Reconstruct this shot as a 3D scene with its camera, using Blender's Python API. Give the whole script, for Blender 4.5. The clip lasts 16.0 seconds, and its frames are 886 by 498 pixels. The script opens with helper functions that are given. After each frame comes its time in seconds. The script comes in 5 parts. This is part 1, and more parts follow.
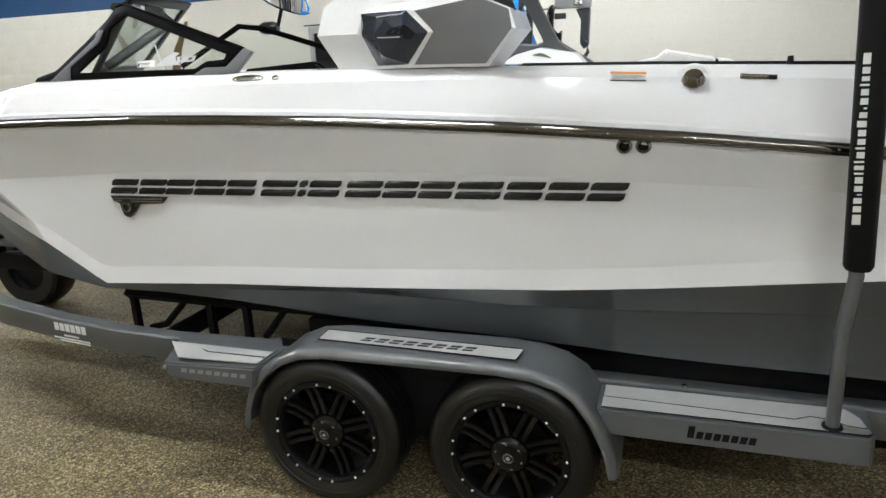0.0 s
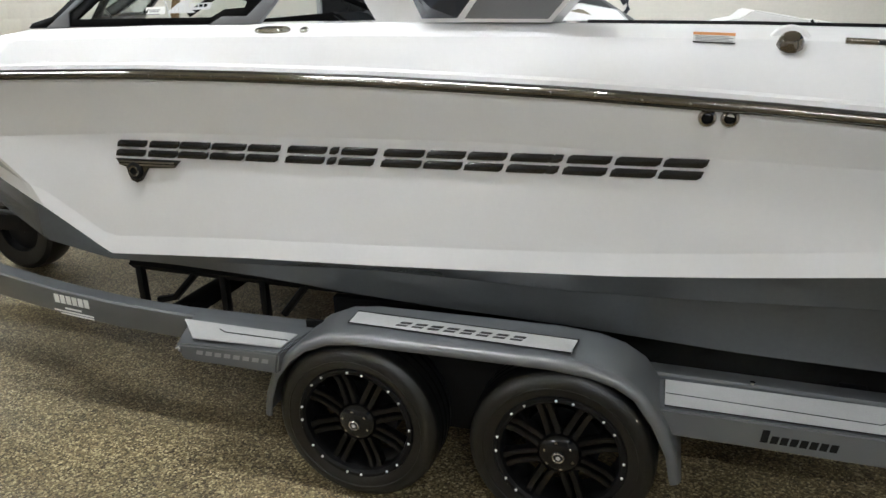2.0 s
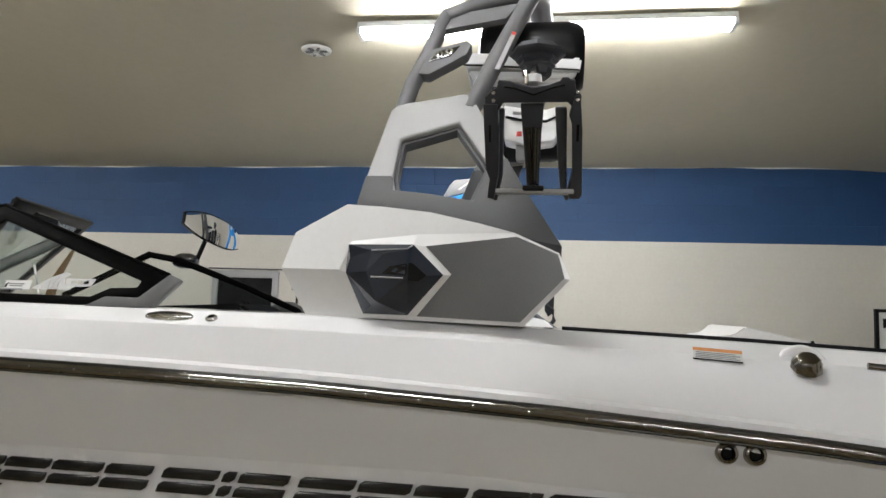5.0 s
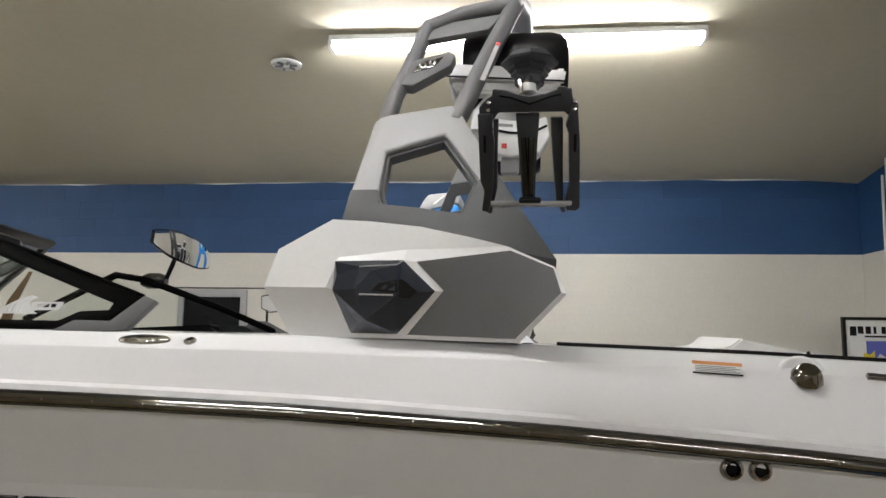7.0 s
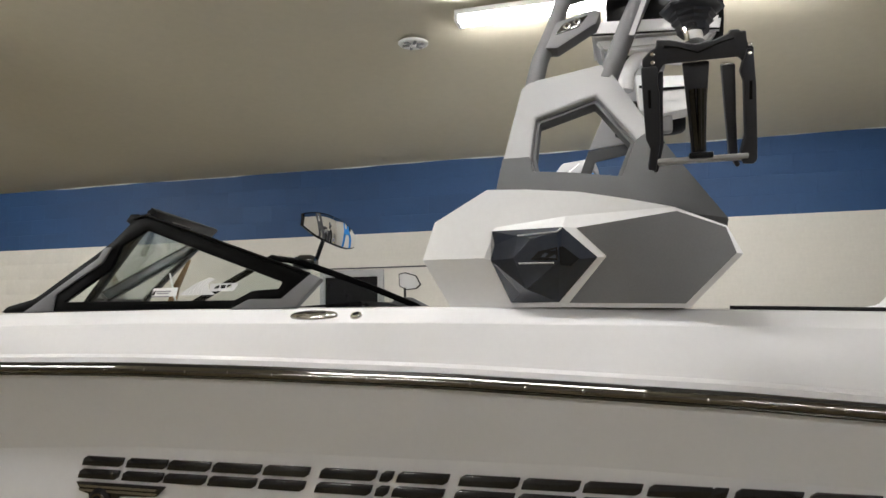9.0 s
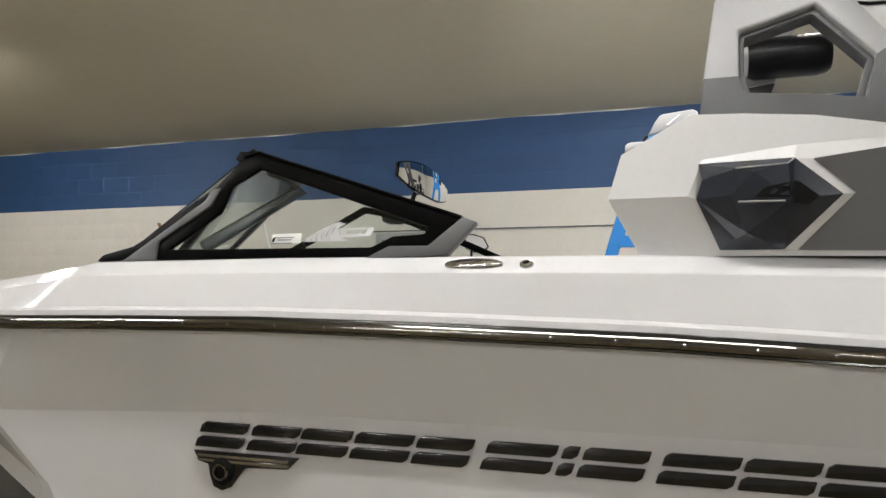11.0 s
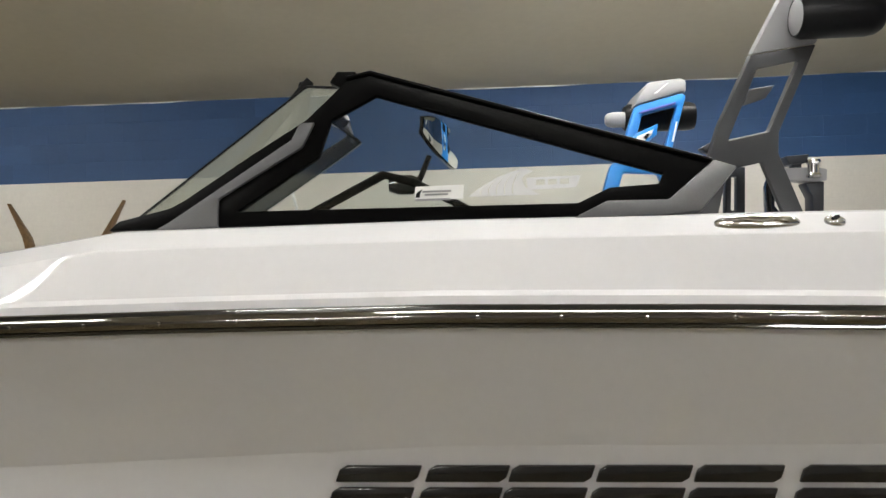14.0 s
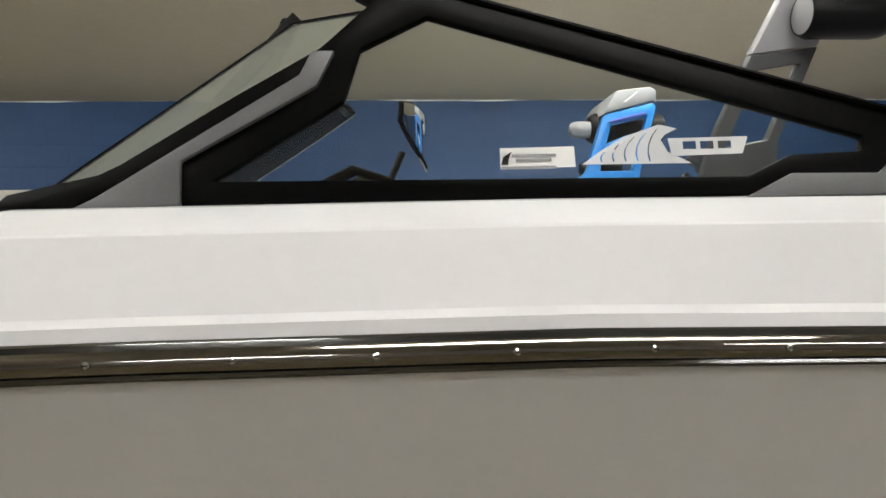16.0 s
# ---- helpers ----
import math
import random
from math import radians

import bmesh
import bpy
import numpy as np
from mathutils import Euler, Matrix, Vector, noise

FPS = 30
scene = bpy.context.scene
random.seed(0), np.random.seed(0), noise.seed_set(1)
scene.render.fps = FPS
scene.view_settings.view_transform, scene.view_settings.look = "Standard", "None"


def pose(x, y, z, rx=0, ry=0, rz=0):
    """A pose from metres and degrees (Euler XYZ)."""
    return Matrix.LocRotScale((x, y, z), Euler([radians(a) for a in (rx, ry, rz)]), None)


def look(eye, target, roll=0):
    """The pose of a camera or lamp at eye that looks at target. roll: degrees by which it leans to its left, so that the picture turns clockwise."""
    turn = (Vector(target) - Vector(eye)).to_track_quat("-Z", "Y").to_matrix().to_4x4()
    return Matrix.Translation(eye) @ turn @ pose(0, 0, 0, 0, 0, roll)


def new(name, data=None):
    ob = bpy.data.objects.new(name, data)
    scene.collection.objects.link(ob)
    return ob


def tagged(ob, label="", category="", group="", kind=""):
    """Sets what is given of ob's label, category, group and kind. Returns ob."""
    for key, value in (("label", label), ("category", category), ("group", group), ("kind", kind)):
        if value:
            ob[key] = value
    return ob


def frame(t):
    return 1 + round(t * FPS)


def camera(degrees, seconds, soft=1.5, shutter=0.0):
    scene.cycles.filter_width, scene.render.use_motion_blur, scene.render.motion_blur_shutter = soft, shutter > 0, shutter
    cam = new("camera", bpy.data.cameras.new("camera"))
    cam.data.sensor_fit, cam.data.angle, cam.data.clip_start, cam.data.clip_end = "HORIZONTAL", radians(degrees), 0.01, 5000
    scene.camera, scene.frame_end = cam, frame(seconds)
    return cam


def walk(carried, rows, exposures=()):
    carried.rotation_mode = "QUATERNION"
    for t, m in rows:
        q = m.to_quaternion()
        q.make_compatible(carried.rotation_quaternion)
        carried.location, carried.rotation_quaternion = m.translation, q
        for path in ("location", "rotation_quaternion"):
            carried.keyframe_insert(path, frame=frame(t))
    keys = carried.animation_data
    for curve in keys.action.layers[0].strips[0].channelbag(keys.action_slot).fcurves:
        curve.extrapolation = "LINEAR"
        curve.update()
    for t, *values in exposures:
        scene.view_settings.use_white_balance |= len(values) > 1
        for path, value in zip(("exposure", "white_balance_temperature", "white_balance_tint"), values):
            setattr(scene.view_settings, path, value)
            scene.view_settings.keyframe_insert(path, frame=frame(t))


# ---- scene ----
cam = camera(64.8, 16.0)
PATH = [
    (0, (1.431, -2.346, 1.945), (0.821, -0.516, 1.415), -2.9),
    (0.5, (1.407, -2.312, 1.962), (0.78, -0.502, 1.387), -2.5),
    (1, (1.332, -2.281, 1.939), (0.723, -0.466, 1.362), -1.8),
    (1.5, (1.252, -2.196, 1.944), (0.671, -0.379, 1.342), -1.3),
    (2, (1.133, -2.121, 1.948), (0.553, -0.319, 1.303), -1.6),
    (2.5, (1.016, -2.086, 1.88), (0.466, -0.251, 1.306), -1.7),
    (3, (0.996, -1.94, 1.861), (0.509, -0.03, 1.526), -0.4),
    (3.5, (0.992, -1.773, 1.893), (0.511, 0.164, 1.756), -0.7),
    (4, (0.971, -1.698, 1.899), (0.53, 0.252, 1.932), -0.3),
    (4.5, (0.863, -1.648, 1.91), (0.524, 0.317, 2.072), 1.8),
    (7, (0.698, -1.551, 1.92), (0.509, 0.425, 2.165), 0.8),
    (7.5, (0.692, -1.537, 1.919), (0.494, 0.437, 2.173), 0.9),
    (8, (0.668, -1.525, 1.917), (0.349, 0.434, 2.163), 0.5),
    (8.5, (0.644, -1.529, 1.91), (0.196, 0.408, 2.126), -0.4),
    (9, (0.59, -1.543, 1.903), (0.058, 0.377, 2.079), -0.9),
    (9.5, (0.514, -1.535, 1.893), (-0.07, 0.374, 2.02), -1.3),
    (10, (0.408, -1.437, 1.872), (-0.235, 0.454, 1.975), -1.2),
    (12.5, (-0.461, -1.236, 1.845), (-0.904, 0.712, 1.938), -0.3),
    (13, (-0.615, -1.099, 1.841), (-0.967, 0.866, 1.965), -2.8),
    (13.5, (-0.75, -0.998, 1.829), (-1.029, 0.979, 1.943), -1.7),
    (14, (-0.903, -0.925, 1.82), (-1.044, 1.069, 1.875), -1.4),
    (14.5, (-1.07, -0.88, 1.833), (-1.067, 1.119, 1.873), -2.0),
    (15, (-1.133, -0.838, 1.819), (-1.068, 1.161, 1.84), -1.7),
    (15.5, (-1.163, -0.644, 1.793), (-1.065, 1.351, 1.881), -0.4),
    (16, (-1.22, -0.392, 1.794), (-1.075, 1.599, 1.923), -1.3),
]
walk(cam, [(t, look(eye, target, roll)) for t, eye, target, roll in PATH], exposures=[(0.0, 0.71, 6120, 9), (2.0, 0.68, 6120, 10), (3.5, 0.38, 6230, 11), (7.0, 0.12, 6480, 13), (10.0, 0.20, 6530, 13), (16.0, 0.19, 6560, 12)])

# ---- world, lights, exposure ----
world = bpy.data.worlds.new("showroom_world")
scene.world = world
world.use_nodes = True
world.node_tree.nodes["Background"].inputs[0].default_value = (0.9, 0.92, 1.0, 1)
world.node_tree.nodes["Background"].inputs[1].default_value = 0.01

# ---- materials ----
def nodes_of(name):
    m = bpy.data.materials.new(name)
    m.use_nodes = True
    return m, m.node_tree.nodes, m.node_tree.links, m.node_tree.nodes["Principled BSDF"]


def surface(name, colour, rough=0.5, metal=0.0, grain=(40.0, 0.05), stain=(1.5, 0.08), bump=0.0, bump_scale=120.0,
            coat=0.0, rough_vary=0.08, piece=0.0):
    """Painted, plastic, metal or rubber surface: fine grain, larger stains, relief."""
    m, n, l, p = nodes_of(name)
    co = n.new("ShaderNodeTexCoord")
    a = n.new("ShaderNodeTexNoise")
    a.inputs["Scale"].default_value = grain[0]
    a.inputs["Detail"].default_value = 4
    b = n.new("ShaderNodeTexNoise")
    b.inputs["Scale"].default_value = stain[0]
    b.inputs["Detail"].default_value = 3
    for t in (a, b):
        l.new(co.outputs["Object"], t.inputs["Vector"])
    rgb = n.new("ShaderNodeRGB")
    rgb.outputs[0].default_value = (*colour, 1)
    last = rgb.outputs[0]
    for tex, amount in ((a, grain[1]), (b, stain[1])):
        r = n.new("ShaderNodeMapRange")
        r.inputs[1].default_value, r.inputs[2].default_value = 0.3, 0.7
        r.inputs[3].default_value, r.inputs[4].default_value = 1 - amount, 1 + amount
        l.new(tex.outputs["Fac"], r.inputs[0])
        mix = n.new("ShaderNodeVectorMath")
        mix.operation = "SCALE"
        l.new(last, mix.inputs[0])
        l.new(r.outputs[0], mix.inputs["Scale"])
        last = mix.outputs[0]
    if piece:
        info = n.new("ShaderNodeObjectInfo")
        r = n.new("ShaderNodeMapRange")
        r.inputs[3].default_value, r.inputs[4].default_value = 1 - piece, 1 + piece
        l.new(info.outputs["Random"], r.inputs[0])
        mix = n.new("ShaderNodeVectorMath")
        mix.operation = "SCALE"
        l.new(last, mix.inputs[0])
        l.new(r.outputs[0], mix.inputs["Scale"])
        last = mix.outputs[0]
    l.new(last, p.inputs["Base Color"])
    rr = n.new("ShaderNodeMapRange")
    rr.inputs[3].default_value, rr.inputs[4].default_value = max(0.02, rough - rough_vary), min(1, rough + rough_vary)
    l.new(b.outputs["Fac"], rr.inputs[0])
    l.new(rr.outputs[0], p.inputs["Roughness"])
    p.inputs["Metallic"].default_value = metal
    p.inputs["Coat Weight"].default_value = coat
    p.inputs["Coat Roughness"].default_value = 0.06
    if bump:
        c = n.new("ShaderNodeTexNoise")
        c.inputs["Scale"].default_value = bump_scale
        c.inputs["Detail"].default_value = 3
        l.new(co.outputs["Object"], c.inputs["Vector"])
        bp = n.new("ShaderNodeBump")
        bp.inputs["Strength"].default_value = bump
        bp.inputs["Distance"].default_value = 0.004
        l.new(c.outputs["Fac"], bp.inputs["Height"])
        l.new(bp.outputs[0], p.inputs["Normal"])
    return m


def pebble_floor():
    m, n, l, p = nodes_of("pebble_epoxy")
    co = n.new("ShaderNodeTexCoord")
    v = n.new("ShaderNodeTexVoronoi")
    v.inputs["Scale"].default_value = 112
    l.new(co.outputs["Object"], v.inputs["Vector"])
    ramp = n.new("ShaderNodeValToRGB")
    e = ramp.color_ramp.elements
    e[0].position, e[0].color = 0.0, (0.040, 0.027, 0.012, 1)
    e[1].position, e[1].color = 1.0, (0.60, 0.52, 0.32, 1)
    for pos, col in ((0.3, (0.125, 0.092, 0.045, 1)), (0.6, (0.24, 0.188, 0.096, 1)), (0.82, (0.35, 0.285, 0.16, 1))):
        x = e.new(pos)
        x.color = col
    sep = n.new("ShaderNodeSeparateColor")
    l.new(v.outputs["Color"], sep.inputs[0])
    l.new(sep.outputs[0], ramp.inputs[0])
    big = n.new("ShaderNodeTexNoise")
    big.inputs["Scale"].default_value = 1.7
    big.inputs["Detail"].default_value = 4
    l.new(co.outputs["Object"], big.inputs["Vector"])
    r = n.new("ShaderNodeMapRange")
    r.inputs[1].default_value, r.inputs[2].default_value = 0.3, 0.7
    r.inputs[3].default_value, r.inputs[4].default_value = 0.68, 1.04
    l.new(big.outputs["Fac"], r.inputs[0])
    mix = n.new("ShaderNodeVectorMath")
    mix.operation = "SCALE"
    l.new(ramp.outputs[0], mix.inputs[0])
    l.new(r.outputs[0], mix.inputs["Scale"])
    # each pebble lighter at its middle and darker towards its edge
    edge_tone = n.new("ShaderNodeMapRange")
    edge_tone.inputs[1].default_value, edge_tone.inputs[2].default_value = 0.35, 0.75
    edge_tone.inputs[3].default_value, edge_tone.inputs[4].default_value = 1.22, 0.75
    l.new(v.outputs["Distance"], edge_tone.inputs[0])
    gaps = n.new("ShaderNodeVectorMath")
    gaps.operation = "SCALE"
    l.new(mix.outputs[0], gaps.inputs[0])
    l.new(edge_tone.outputs[0], gaps.inputs["Scale"])
    l.new(gaps.outputs[0], p.inputs["Base Color"])
    p.inputs["Roughness"].default_value = 0.45
    bp = n.new("ShaderNodeBump")
    bp.inputs["Strength"].default_value = 0.7
    bp.inputs["Distance"].default_value = 0.004
    bp.invert = True
    l.new(v.outputs["Distance"], bp.inputs["Height"])
    l.new(bp.outputs[0], p.inputs["Normal"])
    return m


def glass(name, tint=(0.96, 0.98, 0.97), rough=0.0, rise=5.0, least=0.035, haze=0.0):
    """Thin sheet glass: clear, with a gloss that grows towards grazing angles; haze mixes in a pale diffuse tone."""
    m, n, l, p = nodes_of(name)
    see = n.new("ShaderNodeBsdfTransparent")
    see.inputs[0].default_value = (*tint, 1)
    gloss = n.new("ShaderNodeBsdfGlossy")
    gloss.inputs["Roughness"].default_value = rough
    weight = n.new("ShaderNodeLayerWeight")
    weight.inputs[0].default_value = 0.5
    power = n.new("ShaderNodeMath")
    power.operation = "POWER"
    power.inputs[1].default_value = rise
    l.new(weight.outputs["Facing"], power.inputs[0])
    edge = n.new("ShaderNodeMath")
    edge.operation = "MULTIPLY_ADD"
    edge.inputs[1].default_value, edge.inputs[2].default_value = 0.96 - least, least
    l.new(power.outputs[0], edge.inputs[0])
    mix = n.new("ShaderNodeMixShader")
    l.new(edge.outputs[0], mix.inputs[0])
    l.new(see.outputs[0], mix.inputs[1])
    l.new(gloss.outputs[0], mix.inputs[2])
    last = mix
    if haze:
        # pale tone painted in for the bright reflection on a raked pane
        pale_layer = n.new("ShaderNodeBsdfDiffuse")
        pale_layer.inputs[0].default_value = (0.52, 0.56, 0.50, 1)
        last = n.new("ShaderNodeMixShader")
        last.inputs[0].default_value = haze
        l.new(mix.outputs[0], last.inputs[1])
        l.new(pale_layer.outputs[0], last.inputs[2])
    l.new(last.outputs[0], n["Material Output"].inputs[0])
    n.remove(p)
    return m


def glow(name, colour, strength):
    m, n, l, p = nodes_of(name)
    p.inputs["Base Color"].default_value = (0.9, 0.9, 0.9, 1)
    p.inputs["Emission Color"].default_value = (*colour, 1)
    p.inputs["Emission Strength"].default_value = strength
    return m


M = dict(
    gelcoat=surface("white_gelcoat", (0.77, 0.765, 0.775), 0.09, 0, (60, 0.01), (0.9, 0.015), rough_vary=0.03),
    hull_grey=surface("grey_gelcoat", (0.060, 0.065, 0.069), 0.20, 0, (60, 0.03), (1.5, 0.08), coat=0.3),
    chrome=surface("chrome", (0.62, 0.61, 0.6), 0.12, 1.0, (80, 0.03), (5, 0.05), rough_vary=0.05),
    rail=surface("polished_dark_rail", (0.010, 0.0095, 0.009), 0.10, 0, (80, 0.05), (5, 0.08), coat=1.0, rough_vary=0.04),
    dark_chrome=surface("smoked_chrome", (0.26, 0.24, 0.215), 0.10, 1.0, (80, 0.03), (5, 0.06), rough_vary=0.06),
    rail_chrome=surface("smoked_rail_chrome", (0.24, 0.228, 0.215), 0.06, 1.0, (80, 0.03), (5, 0.06), rough_vary=0.03),
    rubber=surface("black_rubber", (0.006, 0.006, 0.006), 0.55, 0, (90, 0.1), (4, 0.15), bump=0.15),
    tyre=surface("tyre_rubber", (0.0036, 0.0037, 0.0038), 0.36, 0, (70, 0.12), (5, 0.2), bump=0.25, bump_scale=160),
    black_gloss=surface("gloss_black", (0.007, 0.007, 0.0075), 0.12, 0, (50, 0.05), (3, 0.1), coat=0.5),
    wheel_black=surface("gloss_wheel_black", (0.004, 0.004, 0.0042), 0.16, 0, (80, 0.06), (4, 0.1)),
    frame_black=surface("frame_black", (0.002, 0.002, 0.002), 0.4, 0, (80, 0.05), (3, 0.08)),
    black_satin=surface("satin_black", (0.006, 0.006, 0.0065), 0.38, 0, (80, 0.08), (4, 0.12), bump=0.06),
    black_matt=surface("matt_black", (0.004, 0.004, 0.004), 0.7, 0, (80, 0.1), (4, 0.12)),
    silver=surface("silver_paint", (0.335, 0.335, 0.34), 0.45, 0.0, (300, 0.02), (3, 0.04)),
    rack=surface("rack_plastic", (0.023, 0.025, 0.032), 0.42, 0, (200, 0.08), (3, 0.1), bump=0.04),
    tower_grey=surface("tower_grey_paint", (0.07, 0.071, 0.074), 0.55, 0.0, (300, 0.06), (3, 0.06), bump=0.03),
    tube_grey=surface("tube_grey_paint", (0.125, 0.125, 0.128), 0.5, 0.0, (300, 0.06), (3, 0.06), bump=0.03),
    dull_wall=surface("low_bounce_wall", (0.34, 0.32, 0.29), 0.6, 0, (30, 0.03), (0.7, 0.06), bump=0.2, bump_scale=90),
    pod_white=surface("pod_white", (0.81, 0.81, 0.815), 0.25, 0, (60, 0.015), (1.2, 0.02), coat=0.2),
    pod_panel=surface("pod_grey_vinyl", (0.15, 0.151, 0.157), 0.36, 0, (180, 0.04), (2.5, 0.09), bump=0.07, bump_scale=300),
    trim_grey=surface("trim_grey", (0.085, 0.085, 0.089), 0.45, 0.0, (250, 0.05), (3, 0.06)),
    trailer=surface("trailer_grey_paint", (0.105, 0.111, 0.118), 0.3, 0.1, (200, 0.03), (2, 0.03), coat=0.3, rough_vary=0.03),
    step_pad=surface("step_pad", (0.37, 0.37, 0.37), 0.55, 0, (150, 0.05), (6, 0.06), bump=0.12, bump_scale=220),
    blue_tower=surface("blue_tower_paint", (0.015, 0.22, 0.62), 0.35, 0.1, (200, 0.05), (3, 0.06)),
    cream=surface("cream_block_paint", (0.66, 0.63, 0.565), 0.55, 0, (30, 0.03), (0.7, 0.05), bump=0.25, bump_scale=90),
    blue=surface("blue_block_paint", (0.010, 0.052, 0.146), 0.62, 0, (30, 0.05), (0.8, 0.10), bump=0.25, bump_scale=90, piece=0.06),
    ceiling=surface("ceiling_paint", (0.54, 0.497, 0.385), 0.75, 0, (14, 0.02), (0.35, 0.06), bump=0.1, bump_scale=9),
    white=surface("white_enamel", (0.8, 0.8, 0.78), 0.4, 0, (40, 0.02), (3, 0.03)),
    label_white=surface("label_white", (0.78, 0.78, 0.76), 0.45, 0, (60, 0.02), (8, 0.03)),
    pale_layer=surface("white_film", (0.74, 0.745, 0.75), 0.45, 0, (60, 0.02), (8, 0.03)),
    label_grey=surface("label_grey", (0.25, 0.25, 0.26), 0.5, 0, (60, 0.02), (8, 0.03)),
    label_orange=surface("label_orange", (0.72, 0.30, 0.10), 0.45, 0, (60, 0.02), (8, 0.03)),
    label_blue=surface("label_blue", (0.10, 0.12, 0.45), 0.5, 0, (60, 0.02), (8, 0.03)),
    label_yellow=surface("label_yellow", (0.75, 0.62, 0.03), 0.5, 0, (60, 0.02), (8, 0.03)),
    red=surface("label_red", (0.55, 0.03, 0.02), 0.45, 0, (60, 0.02), (8, 0.03)),
    wood=surface("brown_wood", (0.22, 0.13, 0.055), 0.4, 0, (30, 0.25), (4, 0.2)),
    dark_window=surface("dark_window", (0.012, 0.012, 0.014), 0.12, 0, (30, 0.1), (2, 0.1)),
    vinyl=surface("white_vinyl", (0.72, 0.71, 0.69), 0.5, 0, (90, 0.03), (3, 0.04), bump=0.1),
    smoke=surface("smoked_acrylic", (0.035, 0.041, 0.056), 0.12, 0.25, (50, 0.05), (3, 0.1), coat=0.4),
    mirror=surface("mirror_glass", (0.92, 0.93, 0.93), 0.02, 1.0, (50, 0.005), (3, 0.005), rough_vary=0.005),
    glass=glass("clear_glass"),
    raked_glass=glass("raked_windscreen_glass", (0.90, 0.93, 0.91), 0.03, 4.0, 0.05, 0.14),
    tint=glass("smoked_glass", (0.34, 0.36, 0.37), 0.3, 5.0, 0.02),
    tube=glow("lit_tube", (0.975, 0.985, 0.965), 90.0),
    floor=pebble_floor(),
)

M["frame_black"].node_tree.nodes["Principled BSDF"].inputs["Specular IOR Level"].default_value = 0.03
M["pale_layer"].node_tree.nodes["Principled BSDF"].inputs["Alpha"].default_value = 0.66
for key in ("silver", "tower_grey", "tube_grey"):
    M[key].node_tree.nodes["Principled BSDF"].inputs["Specular IOR Level"].default_value = 0.25
M["rail"].node_tree.nodes["Principled BSDF"].inputs["Specular IOR Level"].default_value = 0.9
M["wheel_black"].node_tree.nodes["Principled BSDF"].inputs["Specular IOR Level"].default_value = 0.3
for key in ("rubber", "black_satin", "black_matt"):
    M[key].node_tree.nodes["Principled BSDF"].inputs["Specular IOR Level"].default_value = 0.15

# ---- building helpers ----
def thing(name, label, category, group="", kind="", at=(0, 0, 0)):
    ob = new(name)
    ob.location = at
    ob.empty_display_size = 0.1
    return tagged(ob, label, category, group, kind)


def part(name, bm, material, parent=None, label="", angle=35.0):
    me = bpy.data.meshes.new(name)
    bmesh.ops.recalc_face_normals(bm, faces=bm.faces)
    bm.to_mesh(me)
    bm.free()
    me.materials.append(material)
    me.shade_smooth()
    me.set_sharp_from_angle(angle=radians(angle))
    ob = new(name, me)
    if parent:
        ob.parent = parent
        base = parent
        off = Vector((0, 0, 0))
        while base:
            off += base.location
            base = base.parent
        ob.location = -off
    if label:
        tagged(ob, label)
    return ob


def box(x0, x1, y0, y1, z0, z1, bevel=0.0, seg=2, bm=None):
    own = bmesh.new()
    v = [own.verts.new(p) for p in ((x0, y0, z0), (x1, y0, z0), (x1, y1, z0), (x0, y1, z0), (x0, y0, z1), (x1, y0, z1), (x1, y1, z1), (x0, y1, z1))]
    for f in ((0, 3, 2, 1), (4, 5, 6, 7), (0, 1, 5, 4), (1, 2, 6, 5), (2, 3, 7, 6), (3, 0, 4, 7)):
        own.faces.new([v[i] for i in f])
    if bevel:
        bmesh.ops.bevel(own, geom=own.edges[:], offset=bevel, segments=seg, affect="EDGES", profile=0.5)
    return merged(bm, own)


def merged(bm, own):
    if bm is None:
        return own
    me = bpy.data.meshes.new("tmp")
    own.to_mesh(me)
    own.free()
    bm.from_mesh(me)
    bpy.data.meshes.remove(me)
    return bm


def plate(outline, holes=(), depth=0.03, at=lambda u, v: (u, 0.0, v), push=(0, 1, 0), bevel=0.0, bm=None):
    """A flat shape with holes, laid in space by at(u, v) and given thickness along push."""
    own = bmesh.new()
    edges = []
    for loop in (outline, *holes):
        vs = [own.verts.new(at(*p)) for p in loop]
        edges += [own.edges.new((vs[i], vs[(i + 1) % len(vs)])) for i in range(len(vs))]
    bmesh.ops.triangle_fill(own, use_beauty=True, use_dissolve=False, edges=edges)
    made = bmesh.ops.extrude_face_region(own, geom=own.faces[:])
    move = Vector(push) * depth
    bmesh.ops.translate(own, vec=move, verts=[g for g in made["geom"] if isinstance(g, bmesh.types.BMVert)])
    bmesh.ops.recalc_face_normals(own, faces=own.faces)
    if bevel:
        rim = [e for e in own.edges if len(e.link_faces) == 2 and e.calc_face_angle(0) > 0.6]
        bmesh.ops.bevel(own, geom=rim, offset=bevel, segments=2, affect="EDGES", profile=0.5, clamp_overlap=True)
    return merged(bm, own)


